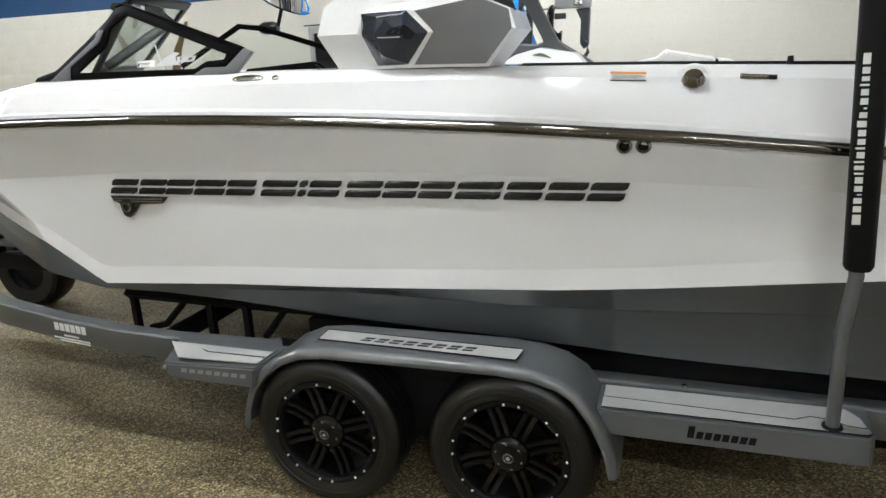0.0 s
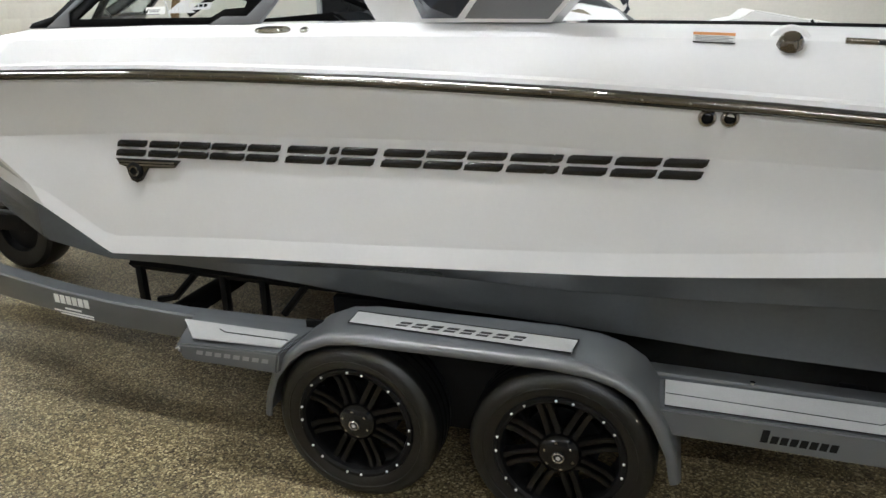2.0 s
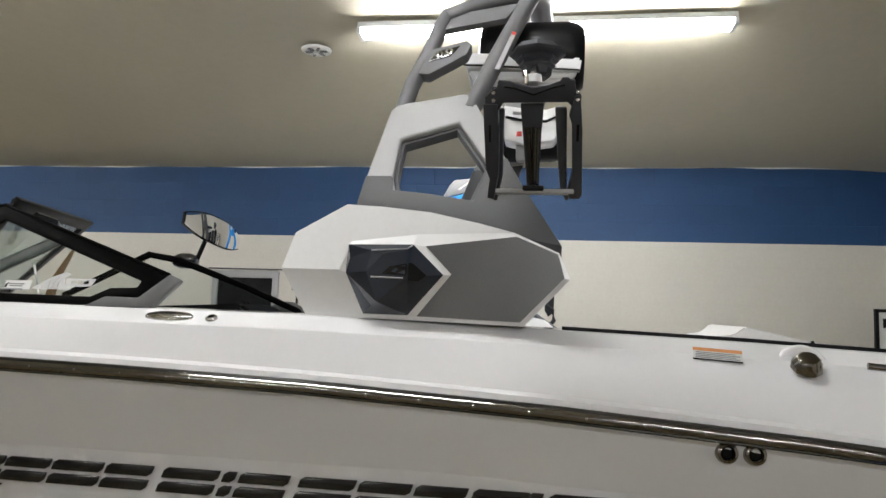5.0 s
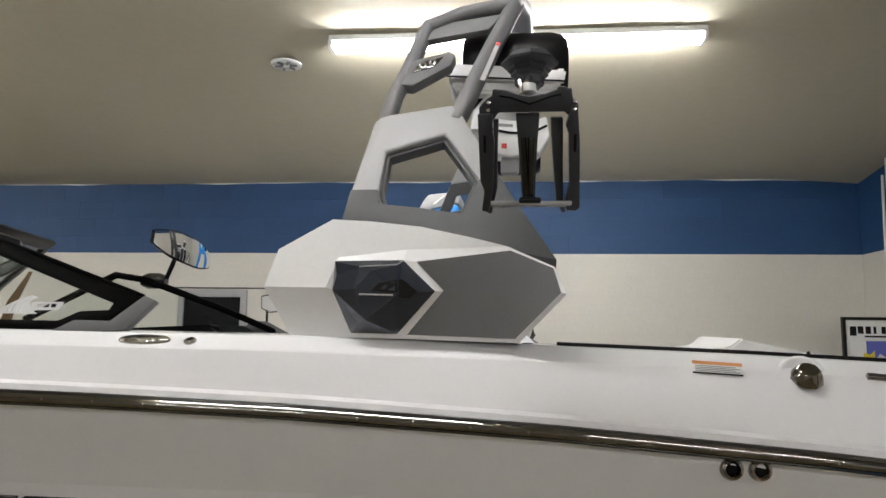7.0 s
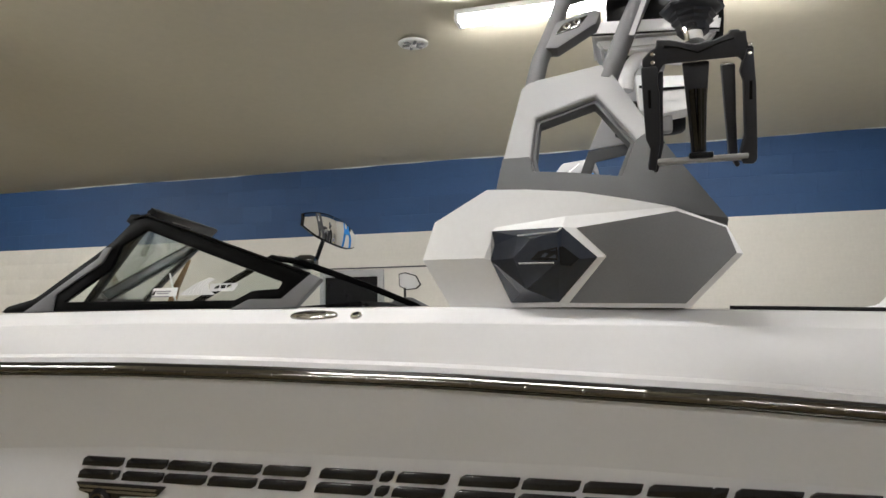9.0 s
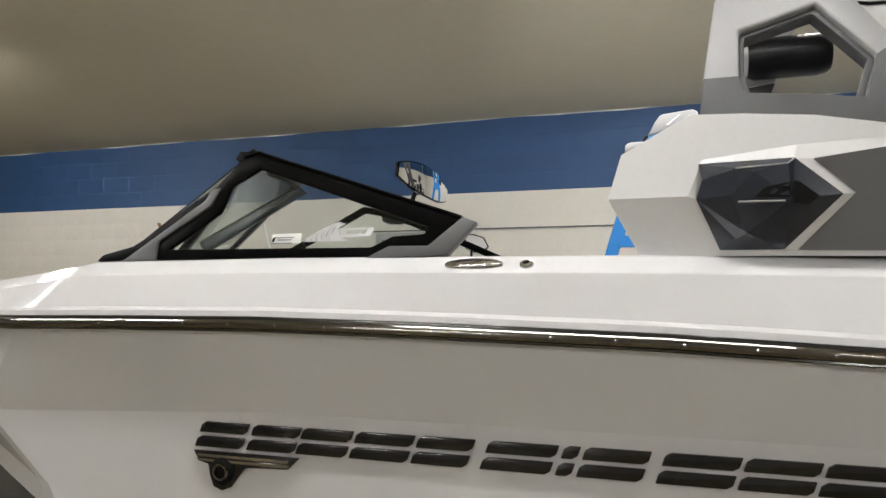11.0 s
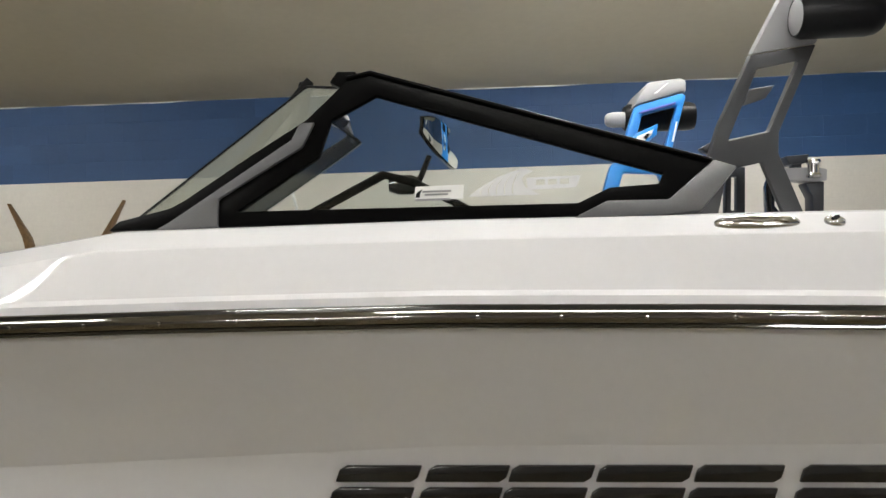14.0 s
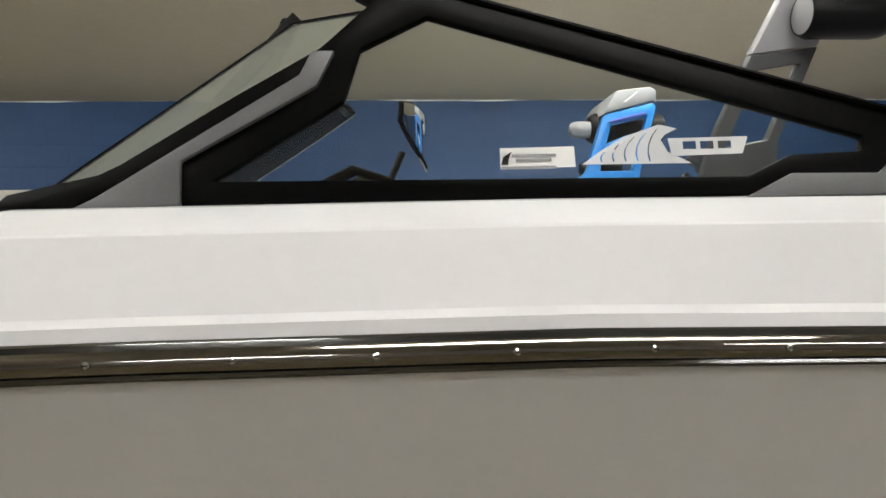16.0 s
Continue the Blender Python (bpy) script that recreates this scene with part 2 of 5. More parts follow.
def tube(points, radius, seg=12, bm=None, squash=(1.0, 1.0), caps=True):
    """A bar along points; radius may be a list."""
    own = bmesh.new()
    pts = [Vector(p) for p in points]
    radii = radius if isinstance(radius, (list, tuple)) else [radius] * len(pts)
    rings = []
    ref = Vector((0, 0, 1))
    for i, p in enumerate(pts):
        d = (pts[min(i + 1, len(pts) - 1)] - pts[max(i - 1, 0)]).normalized()
        side = d.cross(ref)
        if side.length < 0.05:
            side = d.cross(Vector((0, 1, 0)))
        side.normalize()
        up = side.cross(d).normalized()
        rings.append([own.verts.new(p + radii[i] * (math.cos(2 * math.pi * k / seg) * side * squash[0] + math.sin(2 * math.pi * k / seg) * up * squash[1])) for k in range(seg)])
    for a, b in zip(rings, rings[1:]):
        for k in range(seg):
            own.faces.new((a[k], a[(k + 1) % seg], b[(k + 1) % seg], b[k]))
    if caps:
        own.faces.new(rings[0][::-1])
        own.faces.new(rings[-1])
    return merged(bm, own)


def spin(profile, centre, axis="y", seg=48, bm=None, closed=False):
    """A turned body: profile of (radius, along) pairs about an axis through centre."""
    own = bmesh.new()
    rings = []
    for k in range(seg):
        a = 2 * math.pi * k / seg
        ring = []
        for r, s in profile:
            c, d = r * math.cos(a), r * math.sin(a)
            off = {"y": (c, s, d), "z": (c, d, s), "x": (s, c, d)}[axis]
            ring.append(own.verts.new(Vector(centre) + Vector(off)))
        rings.append(ring)
    for k in range(seg):
        a, b = rings[k], rings[(k + 1) % seg]
        for i in range(len(profile) - 1 + closed):
            j = (i + 1) % len(profile)
            own.faces.new((a[i], b[i], b[j], a[j]))
    bmesh.ops.remove_doubles(own, verts=own.verts, dist=1e-5)
    return merged(bm, own)


def loft(rows, bm=None, cap=False):
    """Skin over rows of points."""
    own = bmesh.new()
    vs = [[own.verts.new(p) for p in row] for row in rows]
    for a, b in zip(vs, vs[1:]):
        for i in range(len(a) - 1):
            own.faces.new((a[i], a[i + 1], b[i + 1], b[i]))
    bmesh.ops.remove_doubles(own, verts=own.verts, dist=1e-5)
    return merged(bm, own)


def solid(verts, faces, bevel=0.0, bm=None):
    own = bmesh.new()
    vs = [own.verts.new(v) for v in verts]
    for f in faces:
        own.faces.new([vs[i] for i in f])
    bmesh.ops.recalc_face_normals(own, faces=own.faces)
    if bevel:
        bmesh.ops.bevel(own, geom=own.edges[:], offset=bevel, segments=2, affect="EDGES", clamp_overlap=True)
    return merged(bm, own)

# ---- the showroom ----
WALL_Y, TOP_Z, BAND_Z, CORNER_X = 6.12, 3.63, 2.82, 4.40
LEFT_X, FRONT_Y, RIDGE_Y, FLOOR_Z = -11.0, -8.0, -0.4, -0.02


def ceiling_z(y):
    return TOP_Z + 0.125 * (WALL_Y - y) if y > RIDGE_Y else TOP_Z + 0.125 * (WALL_Y - RIDGE_Y) - 0.06 * (RIDGE_Y - y)


floor = part("floor", box(LEFT_X - 0.2, CORNER_X + 0.2, FRONT_Y - 0.2, WALL_Y + 0.2, FLOOR_Z - 0.2, FLOOR_Z), M["floor"])
tagged(floor, "brown and tan pebble-flecked epoxy showroom floor", "floor", kind="structure")

ceil_rows = []
for y in np.linspace(FRONT_Y - 0.2, WALL_Y, 60):
    row = []
    for x in np.linspace(LEFT_X - 0.2, CORNER_X + 0.2, 70):
        sag = 0.010 * math.sin(1.3 * x + 0.5 * y) + 0.008 * math.sin(2.9 * x - 1.1 * y)
        edge = min(1.0, (WALL_Y - y) * 1.2, (CORNER_X + 0.2 - x) * 1.2)
        droop = 0.05 * max(0.0, 1 - (CORNER_X - x) / 1.1) ** 2 if x < CORNER_X else 0.05
        row.append((x, y, ceiling_z(y) + sag * max(edge, 0.25) - droop * (1 if y > 3 else 0)))
    ceil_rows.append(row)
ceiling = part("ceiling", loft(ceil_rows), M["ceiling"], angle=60)
tagged(ceiling, "smooth beige sheeted ceiling, slightly sagging", "ceiling", kind="structure")

wall_north = part("wall_north", box(LEFT_X, CORNER_X, WALL_Y + 0.012, WALL_Y + 0.25, FLOOR_Z, TOP_Z + 0.12), M["cream"])
tagged(wall_north, "painted concrete block wall, cream below a blue band", "wall", kind="structure")
wall_east = part("wall_east", box(CORNER_X, CORNER_X + 0.25, FRONT_Y, WALL_Y + 0.25, FLOOR_Z, 4.7), M["cream"])
tagged(wall_east, "cream painted block side wall with a blue band", "wall", kind="structure")
# unseen end and front walls close the room; front one darker for less bounce
wall_west = part("wall_west", box(LEFT_X - 0.25, LEFT_X, FRONT_Y, WALL_Y + 0.25, FLOOR_Z, 4.7), M["cream"])
tagged(wall_west, "cream painted block end wall", "wall", kind="structure")
wall_south = part("wall_south", box(LEFT_X, CORNER_X, FRONT_Y - 0.25, FRONT_Y, FLOOR_Z, 4.6), M["dull_wall"])
tagged(wall_south, "unseen front wall, dull beige so that it bounces less light", "wall", kind="structure")
part("paint_band", box(CORNER_X - 0.006, CORNER_X - 0.001, -6.0, WALL_Y, BAND_Z, 4.6), M["blue"], wall_east)

# ceiling seam: a thin white bead along the top of the wall
bead = part("trim", tube([(x, WALL_Y - 0.01, TOP_Z + 0.002 + 0.006 * math.sin(3.1 * x) + 0.004 * math.sin(7.7 * x)) for x in np.linspace(LEFT_X, CORNER_X, 90)], 0.007, 6), M["white"])
tagged(bead, "thin white caulk bead along the ceiling edge", "trim", kind="structure")

# dark window high on the wall, with its grey frame and a thin trim line
win = thing("window_1", "dark glazed opening with a pale grey frame in the block wall", "window", kind="structure")
WX0, WX1, WZ0, WZ1 = -3.02, -2.29, 1.2, 2.365
part("window_frame", plate([(WX0 - 0.03, WZ0), (WX1 + 0.04, WZ0), (WX1 + 0.04, WZ1 + 0.03), (WX0 - 0.03, WZ1 + 0.03)],
     [[(WX0 + 0.03, WZ0 + 0.04), (WX1 - 0.03, WZ0 + 0.04), (WX1 - 0.03, WZ1 - 0.05), (WX0 + 0.03, WZ1 - 0.05)]], 0.06,
     lambda u, v: (u, WALL_Y - 0.045, v), bevel=0.006), M["step_pad"], win)
part("pane", box(WX0 + 0.02, WX1 - 0.02, WALL_Y - 0.012, WALL_Y - 0.004, WZ0 + 0.03, WZ1 - 0.04), M["dark_window"], win)
part("head_trim", box(WX0 - 0.1, 0.5, WALL_Y - 0.016, WALL_Y + 0.001, WZ1 + 0.045, WZ1 + 0.06), M["trim_grey"], win)

# fluorescent fittings: one visible, the others unseen and placed for their light
def strip_light(x0, x1, y, drop=0.0):
    z = ceiling_z(y) - 0.075 - drop
    ob = thing("strip_light", "white two-tube fluorescent strip light, switched on, under the ceiling", "ceiling light", "strip lights")
    part("housing", box(x0, x1, y - 0.075, y + 0.075, z + 0.03, z + 0.072, 0.004), M["white"], ob)
    for side in (-1, 1):
        for a, b in ((x0 + 0.03, (x0 + x1) / 2 - 0.015), ((x0 + x1) / 2 + 0.015, x1 - 0.03)):
            part("tube", tube([(a, y + side * 0.05, z + 0.006), (b, y + side * 0.05, z + 0.006)], 0.017, 12), M["tube"], ob)
    # unseen fittings hung lower, so that more light reaches the ceiling
    if drop:
        for x in (x0 + 0.4, x1 - 0.4):
            part("hanger", tube([(x, y, z + 0.07), (x, y, z + 0.075 + drop)], 0.006, 6), M["white"], ob)
    for x in (x0 + 0.012, x1 - 0.012):
        part("end_cap", box(x - 0.014, x + 0.014, y - 0.080, y + 0.080, z - 0.016, z + 0.03, 0.005), M["white"], ob)
    return ob


strip_light(-0.57, 2.02, 3.11)
# unseen; first set by rail glints, the rest to light hull and ceiling
for sx, sy in ((-1.65, -0.2), (-5.6, -0.2), (1.5, -4.4), (-4.8, -7.2), (-8.3, 3.12)):
    strip_light(sx, sx + 2.55, sy, 0.45 if sx < -4 and sy < 1 else 0.0)

# round ceiling vent
def ceiling_vent(x, y):
    z = ceiling_z(y)
    ob = thing("ceiling_vent", "round white slotted ceiling vent", "vent")
    part("flange", spin([(0.0, -0.006), (0.075, -0.008), (0.1, -0.014), (0.115, -0.006), (0.118, 0.004)], (x, y, z - 0.01), "z", 36), M["white"], ob)
    for k in range(6):
        a = k * math.pi / 3
        part("slot", tube([(x + 0.03 * math.cos(a), y + 0.03 * math.sin(a), z - 0.02), (x + 0.085 * math.cos(a), y + 0.085 * math.sin(a), z - 0.021)], 0.012, 8), M["label_grey"], ob)
    part("boss", spin([(0, -0.034), (0.02, -0.032), (0.026, -0.012)], (x, y, z - 0.008), "z", 20), M["white"], ob)


ceiling_vent(-1.0, 3.43)

# pipe and stub in the far corner
pipe = part("pipe", tube([(4.36, WALL_Y - 0.55, 3.55), (4.37, WALL_Y - 0.52, 3.2), (4.375, WALL_Y - 0.5, 2.8), (4.375, WALL_Y - 0.5, 1.0), (4.375, WALL_Y - 0.5, 0.0)], 0.014, 8), M["cream"])
tagged(pipe, "thin painted conduit running down the side wall", "pipe", kind="structure")
stub = part("pipe", tube([(4.34, WALL_Y - 0.72, 3.68), (4.335, WALL_Y - 0.72, 3.28)], 0.034, 10), M["white"])
tagged(stub, "short white pipe stub hanging under the ceiling", "pipe", kind="structure")

# framed poster on an easel against the side
sign = thing("framed_sign", "framed white poster with a blue and yellow emblem", "sign")
SY = 5.6
part("backing", box(3.93, 5.0 - 0.62, SY, SY + 0.02, 1.3, 2.13), M["label_white"], sign)
part("frame", plate([(3.915, 1.28), (4.385, 1.28), (4.385, 2.15), (3.915, 2.15)], [[(3.945, 1.31), (4.36, 1.31), (4.36, 2.12), (3.945, 2.12)]], 0.04, lambda u, v: (u, SY - 0.016, v)), M["black_satin"], sign)
for k, (w, h) in enumerate(((0.075, 0.09), (0.065, 0.07), (0.06, 0.07), (0.03, 0.07), (0.05, 0.07))):
    part("lettering_bar", box(3.985 + k * 0.073, 3.985 + k * 0.073 + w * 0.8, SY - 0.004, SY - 0.001, 2.06 - h, 2.06), M["black_satin"], sign)
part("lettering_bar", box(4.12, 4.35, SY - 0.004, SY - 0.001, 1.955, 1.972), M["black_satin"], sign)
part("emblem", plate([(4.13, 1.92), (4.35, 1.92), (4.35, 1.74), (4.25, 1.80), (4.2, 1.74), (4.13, 1.80)], (), 0.003, lambda u, v: (u, SY - 0.004, v)), M["label_blue"], sign)
part("emblem_wave", plate([(4.10, 1.81), (4.16, 1.79), (4.2, 1.83), (4.2, 1.72), (4.10, 1.72)], (), 0.003, lambda u, v: (u, SY - 0.007, v)), M["label_yellow"], sign)
part("leg", tube([(3.98, SY + 0.05, FLOOR_Z), (4.05, SY + 0.03, 1.4)], 0.015, 8), M["black_satin"], sign)
part("leg", tube([(4.36, SY + 0.05, FLOOR_Z), (4.3, SY + 0.03, 1.4)], 0.015, 8), M["black_satin"], sign)

# ---- the boat ----
MID = 1.62          # centre line
LEAN = -0.019       # the near side runs slightly closer towards the stern
XS = [-4.2, -4.0, -3.7, -3.4, -3.1, -2.8, -2.5, -2.3, -2.1, -2.02, -1.96, -1.9, -1.84, -1.78, -1.72, -1.66, -1.6, -1.52, -1.44, -1.36, -1.28, -1.2, -1.1, -1.0, -0.8, -0.6, -0.4, -0.2, 0.0, 0.2, 0.4, 0.6, 0.8, 1.0, 1.2, 1.4, 1.6, 1.8, 2.2, 2.6, 2.9]


def line(table):
    xs, vs = zip(*table)
    return lambda x: float(np.interp(x, xs, vs))


# the bow bends inward ahead of a crease; depth of the bend by the distance ahead of it
rail_bend = line([(0, 0), (0.02, 0.004), (0.2, 0.035), (0.4, 0.08), (0.6, 0.135), (0.9, 0.245), (1.2, 0.395), (1.5, 0.585), (1.8, 0.805), (2.1, 1.055), (2.3, 1.245)])
mid_bend = line([(0, 0), (0.06, 0.012), (0.22, 0.08), (0.42, 0.17), (0.72, 0.32), (1.02, 0.49), (1.32, 0.68), (1.62, 0.88), (1.92, 1.08), (2.12, 1.23)])
low_bend = line([(0, 0), (0.04, 0.010), (0.38, 0.135), (0.78, 0.315), (1.08, 0.48), (1.38, 0.64), (1.68, 0.81), (1.98, 0.97), (2.28, 1.12), (2.48, 1.21)])
near_crease = line([(-3.4, 0), (-1.9, 1), (-1.0, 0)])


def bow_in(x):
    return rail_bend(max(0.0, -1.9 - x))


def low_in(x):
    return low_bend(max(0.0, -1.72 - x))


rail_z = line([(-4.2, 1.69), (-3.0, 1.70), (-2.1, 1.735), (-1.5, 1.742), (-1.0, 1.744), (-0.5, 1.735), (0.1, 1.718), (0.82, 1.682), (1.46, 1.637), (2.0, 1.589), (2.9, 1.49)])
mid_z = line([(-4.2, 1.60), (-3.0, 1.5), (-2.08, 1.425), (-1.0, 1.475), (0.5, 1.48), (2.0, 1.42), (2.9, 1.36)])
chine_z = line([(-4.2, 1.52), (-3.0, 1.34), (-2.5, 1.245), (-2.05, 1.165), (-1.72, 1.10), (-1.52, 0.985), (-1.36, 0.89), (-0.61, 0.93), (0, 0.95), (0.55, 0.975), (1.04, 1.0), (1.48, 1.037), (2.05, 1.095), (2.9, 1.17)])
edge_z = line([(-4.2, 1.50), (-3.0, 1.22), (-2.5, 1.11), (-2.1, 1.02), (-1.71, 0.93), (-1.36, 0.865), (-1.03, 0.86), (-0.53, 0.83), (-0.21, 0.795), (0.23, 0.76), (0.77, 0.73), (1.49, 0.69), (2.1, 0.68), (2.9, 0.67)])
step_z = line([(-4.2, 1.51), (-3.0, 1.28), (-2.0, 1.09), (-1.72, 1.02), (-1.36, 0.878), (-0.6, 0.90), (-0.02, 0.92), (0.4, 0.91), (0.79, 0.90), (1.26, 0.91), (2.09, 0.95), (2.9, 0.99)])
keel_z = line([(-4.2, 1.45), (-3.7, 0.95), (-3.1, 0.72), (-2.5, 0.60), (-1.5, 0.53), (2.9, 0.50)])
deck_z = line([(-4.2, 1.74), (-3.0, 1.80), (-2.2, 1.862), (-1.92, 1.89), (-1.72, 1.918), (-1.0, 1.922), (0.0, 1.914), (0.8, 1.895), (1.37, 1.878), (2.03, 1.85), (2.9, 1.80)])


def port(x, y0, z, inset=0.0):
    return (x, min(y0 + LEAN * max(x, -2.2) + inset, MID - 0.002), z)


def far_drop(x):
    """The starboard coaming sits a little lower towards the stern."""
    return 0.07 * min(1.0, max(0.0, (x - 0.3) / 0.6))


def both(rows_of, name, material, parent, label="", angle=30):
    rows = [rows_of(x) for x in XS]
    bm = loft(rows)
    loft([[(p[0], 2 * MID - p[1], p[2] - far_drop(p[0]) * (name == "deck")) for p in r] for r in rows], bm)
    return part(name, bm, material, parent, label, angle)


boat = thing("wakeboat", "white and grey wakeboard boat with a tower, on its trailer", "boat", at=(0.6, MID, 0.68))

def hull_row(s):
    """One column of the hull side; the columns lean so that one of them runs along the bow crease."""
    row = []
    for f, y0, up in ((0.0, 0.395, 0.0), (0.06, 0.398, 0.028), (0.2, 0.408, 0.085), (1.0, 0.417, 0.0), (1.85, 0.374, -0.05), (2.0, 0.368, -0.005)):
        shift = 0.18 - 0.36 * f if f <= 1 else -0.18 + 0.18 * (f - 1)
        x = s + shift * near_crease(s)
        d = max(0.0, -1.9 + shift - x)
        bend = low_bend(d) * (1 - f) + mid_bend(d) * f if f <= 1 else mid_bend(d) * (2 - f) + rail_bend(d) * (f - 1)
        base = chine_z(x) if f < 1 else mid_z(x) if f == 1 else rail_z(x)
        row.append(port(x, y0, base + (min(up, 0.4 * (mid_z(x) - base)) if 0 < f < 1 else up), bend))
    return row


hull = both(hull_row, "hull_side", M["gelcoat"], boat, "glossy white gelcoat hull side with a sharp bow crease", 6)
def flat_in(x):
    return min(1.0, max(0.0, (x + 1.45) / 2.2))


bottom = both(lambda x: [(x, MID, keel_z(x)),
                         port(x, 0.98, keel_z(x) * 0.6 + edge_z(x) * 0.4, low_in(x) * 0.55),
                         port(x, 0.385 + 0.115 * flat_in(x), edge_z(x), low_in(x)),
                         port(x, 0.388 + 0.074 * flat_in(x), step_z(x) - 0.006, low_in(x)),
                         port(x, 0.389 + 0.059 * flat_in(x), step_z(x), low_in(x)),
                         port(x, 0.396, chine_z(x), low_in(x))],
              "hull_bottom", M["hull_grey"], boat, "dark grey hull bottom with a spray step", 20)
transom_rows = [[(2.9, 0.33, 1.12), (2.9, MID, 1.12), (2.9, 2 * MID - 0.33, 1.12)], [(2.9, 0.31, 1.8), (2.9, MID, 1.8), (2.9, 2 * MID - 0.31, 1.8)]]
part("transom", loft(transom_rows + []), M["gelcoat"], boat)
part("transom_lower", loft([[(2.9, 0.4, 0.67), (2.9, MID, 0.5), (2.9, 2 * MID - 0.4, 0.67)], transom_rows[0]]), M["hull_grey"], boat)


def knuckle_in(x):
    """The gunwale edge bows outward amidships and pinches in towards the stern."""
    ease = lambda a, b: (lambda q: q * q * (3 - 2 * q))(min(1.0, max(0.0, (x - a) / (b - a))))
    return -0.016 * ease(-1.0, -0.4) + 0.071 * ease(-0.3, 1.6)


def deck_in(x):
    return 0.05 * max(0.0, min(1.0, (-2.6 - x) / 0.8))


deck = both(lambda x: [port(x, 0.370, rail_z(x) + 0.007, bow_in(x)),
                       port(x, 0.374, rail_z(x) + 0.024, bow_in(x)),
                       port(x, 0.388, rail_z(x) + 0.034, bow_in(x)),
                       port(x, 0.440, deck_z(x) - 0.047, bow_in(x) + deck_in(x) + knuckle_in(x)),
                       port(x, 0.444, deck_z(x) - 0.043, bow_in(x) + deck_in(x) + knuckle_in(x)),
                       port(x, 0.515, deck_z(x) - 0.004, bow_in(x) + deck_in(x) + knuckle_in(x)),
                       port(x, 0.530, deck_z(x), bow_in(x) + deck_in(x) + knuckle_in(x)),
                       port(x, 0.76, deck_z(x) + 0.004, bow_in(x) * 0.62 + deck_in(x)),
                       port(x, 0.79, deck_z(x) - 0.02, bow_in(x) * 0.6 + deck_in(x)),
                       port(x, 0.80, min(1.35, deck_z(x) - 0.3), bow_in(x) * 0.6 + deck_in(x))],
            "deck", M["gelcoat"], boat, "glossy white gunwale deck with a crisp knuckle", 12)
part("cockpit_floor", box(-3.2, 2.88, 0.80, 2 * MID - 0.80, 1.02, 1.06), M["trim_grey"], boat)

# foredeck ahead of the windscreen
fore = []
for x in [v for v in XS if v <= -1.87]:
    y0 = port(x, 0.76, 0, bow_in(x) * 0.62 + deck_in(x))[1]
    fore.append([(x, y0 + (2 * MID - 2 * y0) * k / 6, deck_z(x) + 0.004 + 0.015 * math.sin(math.pi * k / 6)) for k in range(7)])
part("foredeck", loft(fore), M["gelcoat"], boat)

# rub rail: glossy black base holding a smoked chrome half-round with screw heads
RX = np.linspace(-3.9, 2.9, 120)


def rail_sweep(section, side):
    rows = []
    for x in RX:
        row = []
        for y0, dz in section:
            y = port(x, y0, 0, bow_in(x))[1]
            row.append((x, y if side < 0 else 2 * MID - y, rail_z(x) + dz))
        rows.append(row)
    return loft(rows)


RAIL_BASE = [(0.376, 0.009), (0.360, 0.0085), (0.3565, 0.006), (0.3555, -0.001), (0.3555, -0.026), (0.351, -0.0275), (0.350, -0.031), (0.352, -0.0345), (0.362, -0.037), (0.380, -0.037)]
RAIL_CHROME = [(0.3545, -0.001)]
for turn, length in ((46, 1.4), (43, 1.8), (40, 1.8), (37, 1.6), (29, 1.8), (18, 2.2), (8, 3.2), (-4, 3.4), (-14, 3.0), (-26, 2.5), (-40, 2.8)):
    y0, z0 = RAIL_CHROME[-1]
    RAIL_CHROME.append((y0 - 0.0011 * length * math.sin(radians(turn)), z0 - 0.0011 * length * math.cos(radians(turn))))
for s in (-1, 1):
    part("rail_base", rail_sweep(RAIL_BASE, s), M["rail"], boat, "glossy black rail base", 30)
    part("rub_rail", rail_sweep(RAIL_CHROME, s), M["rail_chrome"], boat, "smoked chrome half-round rub rail", 60)
for k in range(32):
    x = -2.31 + 0.153 * k
    c = (x, port(x, 0.3470, 0, bow_in(x))[1], rail_z(x) - 0.0145)
    screw = part("rail_screw", spin([(0, -0.0028), (0.0025, -0.0026), (0.0042, -0.001), (0.0046, 0.003)], c, "y", 10), M["chrome"], boat)
    part("screw_slot", box(c[0] - 0.003, c[0] + 0.003, c[1] - 0.0032, c[1] - 0.0022, c[2] - 0.0006, c[2] + 0.0006), M["black_matt"], screw)

# raised emblem shapes along the side
SPANS = [(-1.235, -1.075), (-1.06, -0.905), (-0.90, -0.745), (-0.735, -0.565), (-0.555, -0.40), (-0.365, -0.185), (-0.172, -0.132), (-0.12, 0.035),
         (0.066, 0.235), (0.245, 0.40), (0.41, 0.56), (0.575, 0.73), (0.725, 0.768), (0.785, 0.94), (0.955, 1.11), (1.12, 1.262)]


def side_y(x, z):
    f = min(1.0, max(0.0, (z - 1.06) / 0.38))
    return 0.405 + 0.010 * f + LEAN * x


def emblem_bar(a, b, z0, z1, cut=0.012):
    lean = lambda u, v: (u + 0.36 * (v - 1.368), v)
    return [lean(a, z0), lean(b - cut, z0), lean(b, z0 + cut * 0.7), lean(b, z1), lean(a + cut, z1), lean(a, z1 - cut * 0.7)]


